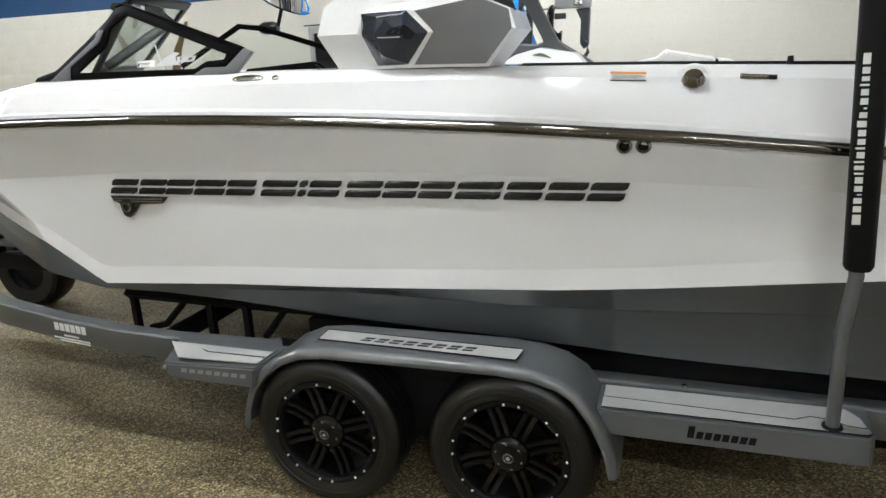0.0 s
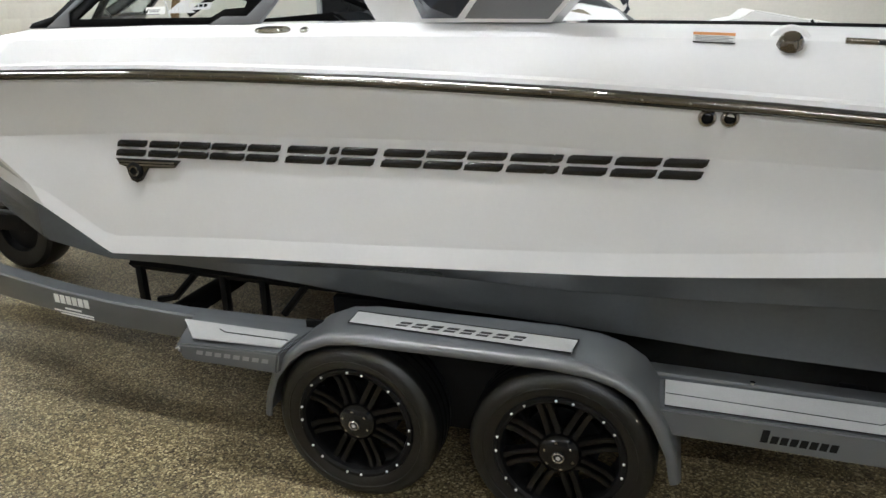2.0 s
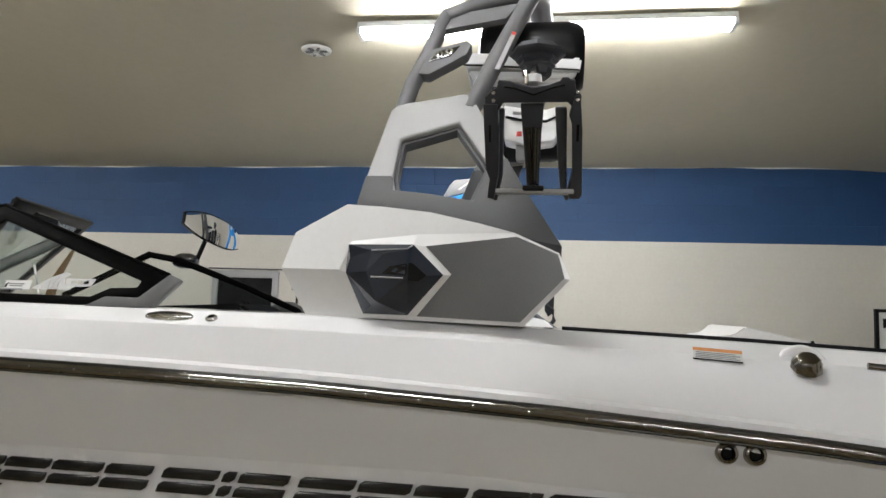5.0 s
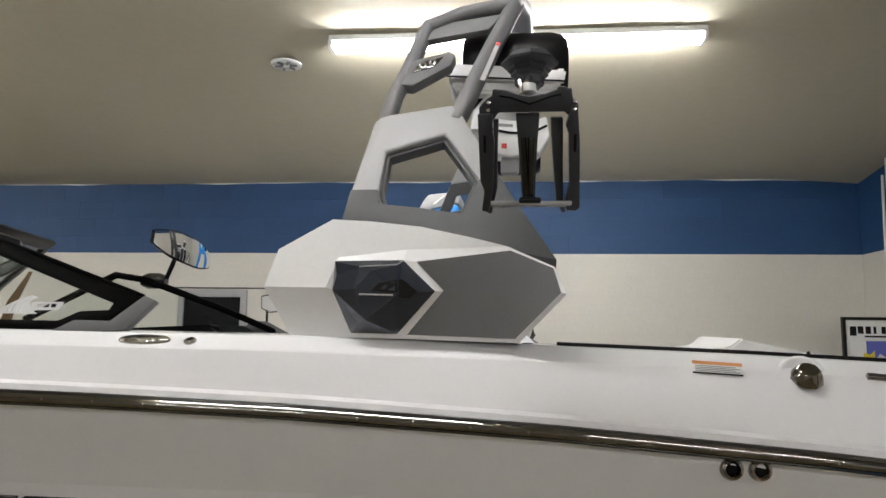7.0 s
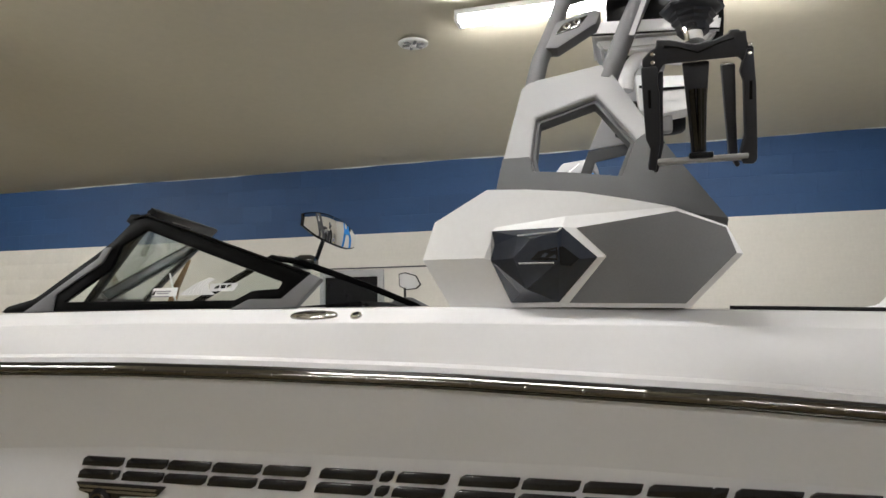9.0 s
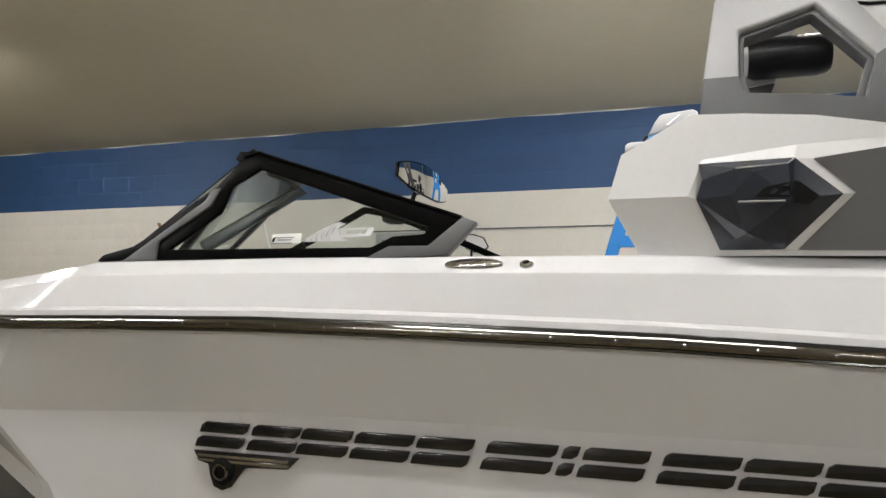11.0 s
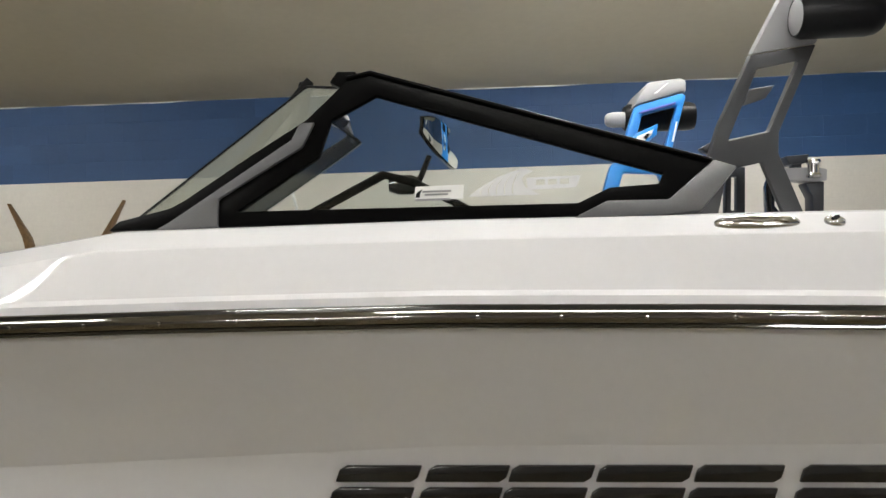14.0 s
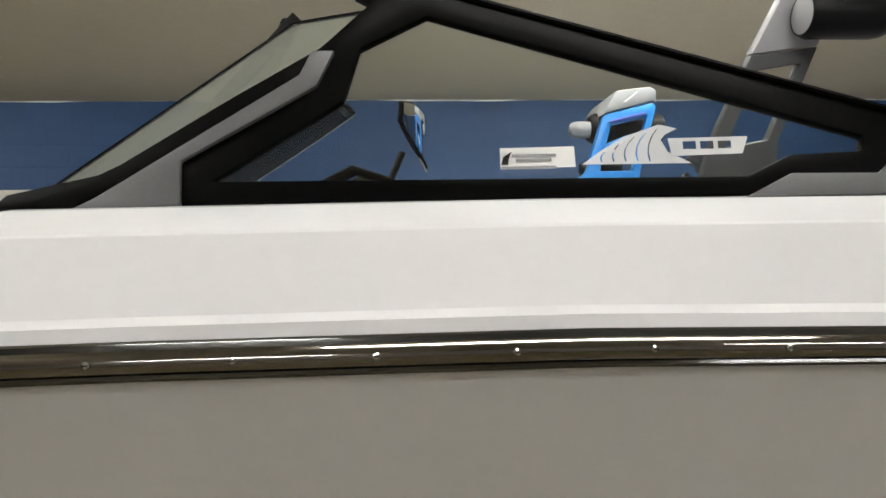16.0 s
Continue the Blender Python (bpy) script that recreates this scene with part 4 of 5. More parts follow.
for u, v in ((0.392, 2.870), (0.425, 2.884)):
    part("light_bulb", spin([(0.006, -0.012), (0.011, -0.014), (0.015, -0.008)], tw(u, v), "y", 16), M["chrome"], tower)
part("warning_label", plate([(0.595, 2.80), (0.612, 2.795), (0.665, 2.965), (0.65, 2.97)], (), 0.001, lambda u, v: Vector(tw(u, v)) - 0.006 * Vector(TIN), TIN), M["silver"], tower, "grey warning label")
part("label_band", plate([(0.648, 2.955), (0.662, 2.953), (0.665, 2.965), (0.65, 2.97)], (), 0.001, lambda u, v: Vector(tw(u, v)) - 0.008 * Vector(TIN), TIN), M["red"], tower)

# starboard leg of the tower
def st(u, v):
    return (u, 2.55 + 0.25 * (2.5 - v), v)


OUTI = (0, 0.97, 0.24)
part("tower_leg", plate([(0.09, 1.88), (0.12, 2.03), (0.17, 2.32), (0.21, 2.47), (0.35, 2.80), (0.65, 2.835), (0.505, 2.44), (0.51, 2.34), (0.66, 2.03), (0.73, 1.88), (0.62, 1.88), (0.55, 2.05), (0.43, 2.30), (0.27, 2.27), (0.235, 2.06), (0.21, 1.88)],
     [[(0.265, 2.41), (0.385, 2.735), (0.575, 2.765), (0.455, 2.445)]], 0.05, st, OUTI, bevel=0.008), M["tower_grey"], tower, "grey starboard tower leg")
part("tower_foot", plate([(0.06, 1.80), (0.09, 1.95), (0.24, 2.03), (0.30, 2.0), (0.52, 1.985), (0.64, 2.03), (0.70, 1.98), (0.90, 1.85), (0.92, 1.80)], (), 0.07, lambda u, v: (u, st(u, v)[1] - 0.006, v), OUTI, bevel=0.008), M["tower_grey"], tower, "grey foot of the starboard leg", angle=25)
part("tower_leg_top", plate([(0.351, 2.802), (0.425, 2.95), (0.58, 3.26), (0.80, 3.26), (0.65, 2.838)], (), 0.06, st, OUTI, bevel=0.01), M["silver"], tower, "silver starboard tower top", angle=25)
part("leg_vent", plate([(0.325, 2.57), (0.352, 2.645), (0.47, 2.66), (0.43, 2.60)], (), 0.03, st, OUTI, bevel=0.004), M["tower_grey"], tower, angle=25)
part("tower_arch", tube([Vector(tw(0.70, 3.195)), (0.74, 1.2, 3.25), (0.76, MID, 3.27), (0.74, 2.1, 3.27), (0.70, 2.38, 3.26)], 0.05, 12), M["silver"], tower)


def tower_speaker(x0, x1, y, z, r, name="tower_speaker"):
    sp = part(name, spin([(0, x0), (r * 0.86, x0), (r, x0 + 0.03), (r, x1 - 0.06), (r * 0.93, x1 - 0.02), (r * 0.8, x1), (0, x1)], (0, y, z), "x", 32), M["black_satin"], tower, "black cylindrical tower loudspeaker")
    part("speaker_cap", spin([(0, x0 - 0.012), (r * 0.5, x0 - 0.012), (r * 0.8, x0), (r * 0.88, x0 + 0.025)], (0, y, z), "x", 28), M["silver"], sp)
    return sp


tower_speaker(0.505, 0.87, 2.34, 2.925, 0.10)
tower_speaker(0.52, 0.92, 1.12, 2.96, 0.145)
shelf = part("speaker_shelf", solid([(0.47, 0.96, 2.88), (0.90, 0.98, 2.86), (0.90, 1.25, 2.86), (0.46, 1.25, 2.88), (0.465, 0.955, 2.935), (0.91, 0.98, 2.915), (0.91, 1.25, 2.92), (0.455, 1.25, 2.94)],
     [(0, 1, 5, 4), (1, 2, 6, 5), (2, 3, 7, 6), (3, 0, 4, 7), (4, 5, 6, 7), (0, 3, 2, 1)], 0.010), M["pod_white"], tower, "white moulded loudspeaker shelf with a dark seam")
part("shelf_seam", tube([(0.462, 0.957, 2.884), (0.90, 0.977, 2.864)], 0.003, 6), M["black_matt"], shelf)
part("shelf_base", solid([(0.50, 0.99, 2.83), (0.86, 1.0, 2.83), (0.86, 1.2, 2.83), (0.50, 1.2, 2.83), (0.475, 0.97, 2.868), (0.895, 0.99, 2.862), (0.895, 1.2, 2.866), (0.47, 1.2, 2.868)],
     [(0, 1, 5, 4), (1, 2, 6, 5), (2, 3, 7, 6), (3, 0, 4, 7), (4, 5, 6, 7), (0, 3, 2, 1)], 0.010), M["pod_white"], shelf)
fair = part("rack_fairing", plate([(0.62, 2.605), (0.70, 2.585), (0.81, 2.60), (0.85, 2.67), (0.84, 2.755), (0.78, 2.735), (0.70, 2.74), (0.61, 2.755)], (), 0.12, lambda u, v: (u, 1.02 + 0.25 * (v - 2.65), v), bevel=0.012), M["pod_white"], tower, "white moulded fairing with a red label", angle=25)
part("fairing_seam", tube([(0.625, 1.028, 2.70), (0.70, 1.023, 2.682), (0.78, 1.023, 2.680), (0.838, 1.030, 2.710)], 0.005, 6), M["black_satin"], fair)
part("fairing_bar", plate([(0.65, 2.712), (0.71, 2.706), (0.712, 2.718), (0.652, 2.724)], (), 0.002, lambda u, v: (u, 1.016 + 0.25 * (v - 2.65), v)), M["label_grey"], fair)
part("fairing_label", plate([(0.668, 2.618), (0.688, 2.618), (0.688, 2.638), (0.668, 2.638)], (), 0.002, lambda u, v: (u, 1.016 + 0.25 * (v - 2.65), v)), M["red"], fair)
part("fairing_lug", plate([(0.665, 2.53), (0.735, 2.53), (0.735, 2.60), (0.665, 2.60)], (), 0.05, lambda u, v: (u, 1.04, v), bevel=0.012), M["silver"], fair, angle=25)
part("fairing_elbow", tube([(0.575, 1.06, 2.70), (0.585, 1.06, 2.77), (0.62, 1.06, 2.815), (0.68, 1.07, 2.825), (0.78, 1.08, 2.81)], 0.030, 12), M["pod_white"], fair)

# tower base pod on the near side
POD = dict(
    v0=(-0.039, 0.495, 2.058), v1=(-0.005, 0.514, 2.174), v2=(0.164, 0.505, 2.265), t1=(0.286, 0.490, 2.256), t2=(0.438, 0.470, 2.237), t3=(0.586, 0.450, 2.203), t4=(0.694, 0.434, 2.174),
    v4=(0.825, 0.43, 2.116), v5=(0.856, 0.385, 2.037), v6=(0.726, 0.463, 1.90), bm=(0.398, 0.50, 1.907), v7=(0.038, 0.53, 1.911),
    r1=(0.191, 0.488, 2.147), r2=(0.40, 0.467, 2.168), s=(0.155, 0.477, 2.056),
    a=(0.182, 0.482, 2.135), b=(0.391, 0.453, 2.135), c=(0.487, 0.437, 2.044), d=(0.371, 0.497, 1.922), e=(0.229, 0.512, 1.923), f=(0.175, 0.488, 2.048),
    p1=(0.43, 0.447, 2.13), p2=(0.701, 0.434, 2.162), p3=(0.822, 0.427, 2.111), p4=(0.840, 0.388, 2.04), p5=(0.715, 0.462, 1.912), p6=(0.400, 0.497, 1.920), p7=(0.512, 0.432, 2.046),
    k0=(0.16, 0.74, 2.05), k1=(0.18, 0.76, 2.16), k2=(0.22, 0.78, 2.25), k3=(0.70, 0.77, 2.16), k4=(0.82, 0.76, 2.11), k5=(0.85, 0.74, 2.04), k6=(0.72, 0.76, 1.90), k7=(0.2, 0.76, 1.91))


def facets(spec, points):
    keys = list(points)
    return solid([points[k] for k in keys], [[keys.index(k) for k in row.split()] for row in spec.split(",")])


pod = part("tower_base_pod", facets("v1 v2 r1,v2 t1 r1,t1 t2 r2 r1,t2 t3 r2,t3 t4 r2,v0 v1 r1 s,v0 s f e v7,s r1 a f,r1 r2 b a,b r2 t4 p2 p1,t4 v4 p3 p2,v4 v5 p4 p3,v5 v6 p5 p4,v6 bm p6 p5,"
    "b p1 p7 c,c p7 p6 d,v7 e d p6 bm,a b c d e f,p1 p2 p5 p6 p7,p2 p3 p4 p5,v0 k0 k1 v1,v1 k1 k2 v2,v2 k2 k3 t4 t3 t2 t1,t4 k3 k4 v4,v4 k4 k5 v5,v5 k5 k6 v6,v6 k6 k7 v7 bm,v7 k7 k0 v0,k0 k1 k2 k3 k4 k5 k6 k7", POD),
    M["pod_white"], boat, "faceted white tower base pod", 5)
proud = {k: (x, y - 0.004, z) for k, (x, y, z) in POD.items()}
behind = {k + "k": (x, y + 0.03, z) for k, (x, y, z) in POD.items()}
part("pod_panel", facets("p1 p2 p5 p6 p7,p2 p3 p4 p5,p1 p2 p2k p1k,p2 p3 p3k p2k,p3 p4 p4k p3k,p4 p5 p5k p4k,p5 p6 p6k p5k,p6 p7 p7k p6k,p7 p1 p1k p7k", {k: v for k, v in {**proud, **behind}.items() if k[0] == "p"}), M["pod_panel"], pod, "dark grey textured vinyl pod panel", 40)
COV = {k: (POD[k][0], POD[k][1] - 0.005, POD[k][2]) for k in "abcdef"}
COV.update(m=(0.262, 0.452, 2.115), n=(0.250, 0.440, 2.050), g=(0.302, 0.433, 2.104), h=(0.375, 0.437, 2.120), i=(0.284, 0.447, 1.960), j=(0.262, 0.474, 1.948), q=(0.381, 0.430, 2.036), w=(0.188, 0.476, 2.094))
COV.update({k + "k": (POD[k][0], POD[k][1] + 0.05, POD[k][2]) for k in "abcdef"})
part("speaker_cover", facets("a m w,a b h m,w m n f,m g n,m h g,g h q,g q i n,f n i,f i j,f j e,j i d e,i q d,h b q,b c q,c d q,a b bk ak,b c ck bk,c d dk ck,d e ek dk,e f fk ek,f a ak fk", COV), M["smoke"], pod, "glossy smoked faceted speaker cover", 4)
part("cover_bar", tube([(0.266, 0.4365, 2.034), (0.366, 0.427, 2.032)], 0.0028, 6), M["silver"], pod)
part("cover_opening", plate([(0.300, 2.043), (0.324, 2.066), (0.378, 2.076), (0.379, 2.040)], (), 0.004, lambda u, v: (u, 0.4315 - 0.09 * (u - 0.30), v)), M["black_matt"], pod)
part("cover_opening", plate([(0.383, 2.077), (0.395, 2.077), (0.438, 2.041), (0.415, 2.022), (0.384, 2.025)], (), 0.004, lambda u, v: (u, 0.424 + 0.07 * (u - 0.38), v)), M["black_matt"], pod)
for outline in ([(0.330, 2.050), (0.344, 2.062), (0.352, 2.058), (0.342, 2.048)], [(0.352, 2.046), (0.372, 2.056), (0.374, 2.044)], [(0.356, 2.066), (0.374, 2.072), (0.374, 2.066)]):
    part("opening_fin", plate(outline, (), 0.003, lambda u, v: (u, 0.428 - 0.09 * (u - 0.30), v)), M["smoke"], pod)
# silver line painted for the glint along the cover's top crease
part("cover_edge", tube([(0.262, 0.4475, 2.1155), (0.375, 0.4375, 2.1205), (0.389, 0.4465, 2.132)], 0.0022, 6), M["silver"], pod)

# board rack hanging off the near side of the tower
def rk(u, v):
    return (u, 0.135 + 0.387 * (2.5 - v), v)


RP = (0, 0.92, 0.39)
rack = part("board_rack", plate([(0.622, 2.488), (0.642, 2.506), (0.654, 2.512), (0.656, 2.527), (0.686, 2.524), (0.719, 2.515), (0.745, 2.510), (0.786, 2.514), (0.815, 2.524), (0.818, 2.531), (0.836, 2.531), (0.840, 2.526), (0.851, 2.527), (0.853, 2.504), (0.868, 2.490), (0.868, 2.462), (0.848, 2.460), (0.834, 2.474), (0.765, 2.474), (0.670, 2.474), (0.657, 2.455), (0.622, 2.450)], (), 0.03, rk, RP, bevel=0.005), M["rack"], boat, "dark slate board rack with flat forks", angle=25)
part("bar_groove", tube([Vector(rk(u, v)) - Vector((0, 0.001, 0)) for u, v in ((0.672, 2.512), (0.70, 2.508), (0.747, 2.492), (0.795, 2.508), (0.825, 2.514))], 0.0025, 6), M["black_matt"], rack)
for outline, lift in (([(0.618, 2.470), (0.656, 2.470), (0.656, 2.428), (0.660, 2.409), (0.658, 2.301), (0.646, 2.236), (0.627, 2.240), (0.634, 2.288), (0.624, 2.310), (0.620, 2.409)], -0.006),
                      ([(0.656, 2.470), (0.671, 2.470), (0.668, 2.408), (0.667, 2.305), (0.652, 2.240), (0.640, 2.240), (0.655, 2.301), (0.658, 2.40)], 0.035),
                      ([(0.803, 2.474), (0.834, 2.474), (0.836, 2.36), (0.840, 2.262), (0.846, 2.246), (0.836, 2.242), (0.820, 2.272), (0.811, 2.367)], 0.045),
                      ([(0.838, 2.440), (0.852, 2.488), (0.866, 2.488), (0.873, 2.406), (0.877, 2.248), (0.868, 2.238), (0.844, 2.240), (0.838, 2.258), (0.850, 2.300), (0.846, 2.420)], -0.006)):
    part("fork", plate(outline, (), 0.034, lambda u, v: Vector(rk(u, v)) + Vector((0, lift, 0)), RP, bevel=0.004), M["rack"], rack, "flat dark fork arm", angle=25)
for x in (0.636, 0.861):
    part("fork_slot", tube([Vector(rk(x, 2.42)) - Vector((0, 0.007, 0)), Vector(rk(x, 2.38)) - Vector((0, 0.007, 0))], 0.0035, 6), M["black_matt"], rack)
part("centre_post", plate([(0.713, 2.478), (0.774, 2.478), (0.769, 2.407), (0.762, 2.262), (0.733, 2.262), (0.721, 2.395)], (), 0.02, lambda u, v: Vector(rk(u, v)) + Vector((0, 0.02, 0)), RP, bevel=0.004), M["rack"], rack, angle=25)
for x0, x1 in ((0.733, 0.744), (0.752, 0.752), (0.760, 0.757)):
    part("post_rib", tube([Vector(rk(x0, 2.42)) + Vector((0, 0.016, 0)), Vector(rk(x1, 2.27)) + Vector((0, 0.016, 0))], 0.007, 8), M["black_gloss"], rack)
part("swivel", tube([(0.745, 0.19, 2.515), (0.747, 0.25, 2.60)], 0.013, 10), M["chrome"], rack)
part("swivel_lever", tube([(0.728, 0.17, 2.53), (0.727, 0.18, 2.555), (0.722, 0.19, 2.572)], 0.006, 8), M["chrome"], rack)
part("swivel_collar", spin([(0, 0.022), (0.020, 0.022), (0.023, 0.0), (0, 0.0)], (0.746, 0.205, 2.545), "z", 16), M["pod_white"], rack)
part("swivel_yoke", box(0.714, 0.782, 0.185, 0.215, 2.517, 2.524, 0.002), M["black_satin"], rack)
part("swivel_head", spin([(0, 0), (0.030, 0.0), (0.040, 0.008), (0.041, 0.028), (0.052, 0.034), (0.050, 0.042), (0.060, 0.048), (0.058, 0.057), (0.078, 0.066), (0.080, 0.072), (0.060, 0.092), (0.03, 0.100), (0, 0.102)], (0.752, 0.30, 2.592), "z", 8), M["rack"], rack, "ribbed dark swivel head", 20)
part("cross_bar", box(0.650, 0.856, 0.215, 0.245, 2.252, 2.264, 0.003), M["silver"], rack)
part("bar_pad", box(0.722, 0.778, 0.205, 0.25, 2.258, 2.272, 0.004), M["black_satin"], rack)
for x in (0.645, 0.858):
    for z in (2.496, 2.478):
        part("rack_bolt", spin([(0, -0.004), (0.005, -0.003), (0.006, 0.002)], (x, rk(0, z)[1] - 0.004, z), "y", 8), M["chrome"], rack)

# folded racks on the starboard side
FY = 2.87
flat = lambda dy: (lambda u, v: (u, FY + dy, v))
srack = part("starboard_rack", plate([(0.155, 1.93), (0.155, 2.288), (0.170, 2.325), (0.192, 2.350), (0.222, 2.362), (0.235, 2.335), (0.222, 2.300), (0.206, 2.270), (0.203, 1.93)], (), 0.05, flat(0.0), bevel=0.01), M["black_gloss"], boat, "folded black board racks with chrome knobs on the starboard side", angle=25)
part("rack_fork", plate([(0.222, 1.93), (0.241, 2.329), (0.278, 2.327), (0.262, 1.93)], (), 0.05, flat(0.03), bevel=0.004), M["rack"], srack, angle=25)
part("rack_spacer", box(0.205, 0.235, FY + 0.01, FY + 0.05, 2.12, 2.26, 0.004), M["silver"], srack)
part("rack_cap", plate([(0.215, 2.425), (0.25, 2.445), (0.308, 2.475), (0.306, 2.40), (0.285, 2.358), (0.270, 2.395), (0.245, 2.405)], (), 0.06, flat(0.0), bevel=0.006), M["rack"], srack, "dark pointed rack swivel", angle=25)
part("rack_frame", plate([(0.335, 1.93), (0.352, 2.325), (0.454, 2.320), (0.440, 1.93)], [[(0.372, 2.09), (0.381, 2.271), (0.408, 2.270), (0.402, 2.09)]], 0.05, flat(0.02), bevel=0.005), M["rack"], srack, "black slotted rack arm", angle=25)
part("rack_fork", plate([(0.558, 1.95), (0.556, 2.21), (0.572, 2.252), (0.595, 2.268), (0.617, 2.252), (0.605, 2.215), (0.600, 2.105), (0.632, 2.066), (0.662, 2.088), (0.655, 1.95)], (), 0.05, flat(0.02), bevel=0.006), M["black_gloss"], srack, angle=25)
part("fork_bar", box(0.61, 0.69, FY + 0.02, FY + 0.06, 2.165, 2.205, 0.004), M["rack"], srack)
part("rack_fork", plate([(0.760, 2.226), (0.857, 2.229), (0.846, 1.98), (0.815, 1.95), (0.790, 1.99), (0.795, 2.15)], (), 0.10, flat(0.02), bevel=0.005), M["rack"], srack, angle=25)
part("rack_bracket", plate([(0.613, 2.245), (0.800, 2.230), (0.862, 2.233), (0.866, 2.292), (0.810, 2.306), (0.616, 2.304)], (), 0.10, flat(0.0), bevel=0.005), M["silver"], srack, "silver rack bracket", angle=25)
part("rack_knob", spin([(0, 0), (0.034, 0.0), (0.037, 0.012), (0.028, 0.024), (0.028, 0.068), (0.037, 0.080), (0.034, 0.094), (0, 0.098)], (0.786, FY - 0.02, 2.247), "z", 20), M["chrome"], srack, "turned chrome knob")
part("rack_cap", plate([(0.648, 2.366), (0.775, 2.374), (0.757, 2.327), (0.673, 2.322)], (), 0.14, flat(-0.01), bevel=0.006), M["rack"], srack, angle=25)
part("rack_cap_stem", box(0.69, 0.74, FY + 0.01, FY + 0.05, 2.295, 2.33, 0.003), M["rack"], srack)
part("rack_hook", tube([(0.80, FY, 2.02), (0.84, FY, 1.99), (0.85, FY, 1.93), (0.82, FY, 1.89)], 0.014, 8), M["rack"], srack)

# ---- the trailer ----
trailer = thing("boat_trailer", "grey painted tandem-axle boat trailer with black wheels", "trailer", at=(0.42, MID, FLOOR_Z))


def wheel_set(x, side):
    """One wheel; side -1 is the near side."""
    y = 0.15 if side < 0 else 2 * MID - 0.15
    s = 1 if side < 0 else -1
    c = (x, y, 0.34)
    P = lambda prof: [(r, s * d) for r, d in prof]
    wheel = part("wheel", spin(P([(0.250, 0.20), (0.228, 0.17), (0.220, 0.05), (0.224, 0.02), (0.248, -0.010), (0.254, -0.008), (0.258, 0.0)]), c, "y", 56), M["black_satin"], trailer, "black alloy wheel")
    part("tyre", spin(P([(0.244, 0.0), (0.258, -0.006), (0.300, -0.018), (0.330, -0.010), (0.348, 0.006), (0.352, 0.012), (0.357, 0.03), (0.360, 0.06), (0.3605, 0.11), (0.360, 0.16), (0.357, 0.19), (0.348, 0.215), (0.325, 0.23), (0.26, 0.21)]), c, "y", 72), M["tyre"], wheel, "black radial tyre")
    part("tyre_ring", spin(P([(0.292, -0.0165), (0.295, -0.0195), (0.298, -0.0185)]), c, "y", 64), M["tyre"], wheel)
    for k in range(3):
        part("tread_groove", spin(P([(0.3612, 0.055 + 0.045 * k), (0.3615, 0.062 + 0.045 * k), (0.3612, 0.069 + 0.045 * k)]), c, "y", 48), M["black_matt"], wheel)
    part("brake_drum", spin(P([(0, 0.10), (0.15, 0.10), (0.155, 0.17), (0.0, 0.17)]), c, "y", 28), M["black_satin"], wheel)
    part("hub", spin(P([(0, -0.012), (0.034, -0.012), (0.048, -0.010), (0.072, -0.002), (0.085, 0.014), (0.090, 0.06)]), c, "y", 32), M["wheel_black"], wheel)
    part("hub_cap", spin(P([(0, -0.020), (0.018, -0.0195), (0.024, -0.016), (0.026, -0.008)]), c, "y", 24), M["black_satin"], wheel, "black centre cap with a silver ring")
    part("cap_ring", spin(P([(0.0165, -0.0195), (0.019, -0.0225), (0.0225, -0.0205), (0.024, -0.016)]), c, "y", 24), M["chrome"], wheel)
    part("cap_mark", spin(P([(0, -0.0235), (0.010, -0.021)]), c, "y", 5), M["silver"], wheel)
    for k in range(16):
        a = (k // 2) * math.tau / 8 + 0.32
        d = Vector((math.cos(a), 0, math.sin(a)))
        t = Vector((-math.sin(a), 0, math.cos(a)))
        o = Vector(c) + t * (0.019 if k % 2 else -0.019)
        pts = []
        for r, w, f, b in ((0.065, 0.0155, 0.010, 0.05), (0.10, 0.0145, 0.024, 0.06), (0.18, 0.0145, 0.028, 0.065), (0.231, 0.017, 0.012, 0.06)):
            pts += [o + d * r + t * w + Vector((0, s * b, 0)), o + d * r + t * w * 0.7 + Vector((0, s * f, 0)), o + d * r - t * w * 0.7 + Vector((0, s * f, 0)), o + d * r - t * w + Vector((0, s * b, 0))]
        faces = [(0, 3, 2, 1), (12, 13, 14, 15)]
        for g in (0, 4, 8):
            faces += [(g, g + 1, g + 5, g + 4), (g + 1, g + 2, g + 6, g + 5), (g + 2, g + 3, g + 7, g + 6), (g + 3, g, g + 4, g + 7)]
        part("spoke", solid(pts, faces, 0.003), M["wheel_black"], wheel)
    for k in range(6):
        a = k * math.tau / 6 + 0.7
        part("lug_nut", spin(P([(0, -0.008), (0.006, -0.008), (0.0085, -0.003), (0.009, 0.02)]), (c[0] + 0.056 * math.cos(a), c[1], c[2] + 0.056 * math.sin(a)), "y", 8), M["chrome"], wheel)
    part("rim_lip", spin(P([(0.222, 0.016), (0.227, -0.004), (0.238, -0.012), (0.250, -0.012), (0.255, -0.006)]), c, "y", 64), M["black_satin"], wheel)
    for k in range(16):
        a = (k // 2) * math.tau / 8 + (0.13 if k % 2 else -0.13) + 0.32 + math.tau / 16
        part("rim_rivet", spin(P([(0, -0.0185), (0.0035, -0.018), (0.0055, -0.014), (0.006, -0.006)]), (c[0] + 0.241 * math.cos(a), c[1], c[2] + 0.241 * math.sin(a)), "y", 8), M["white"], wheel)
    return wheel


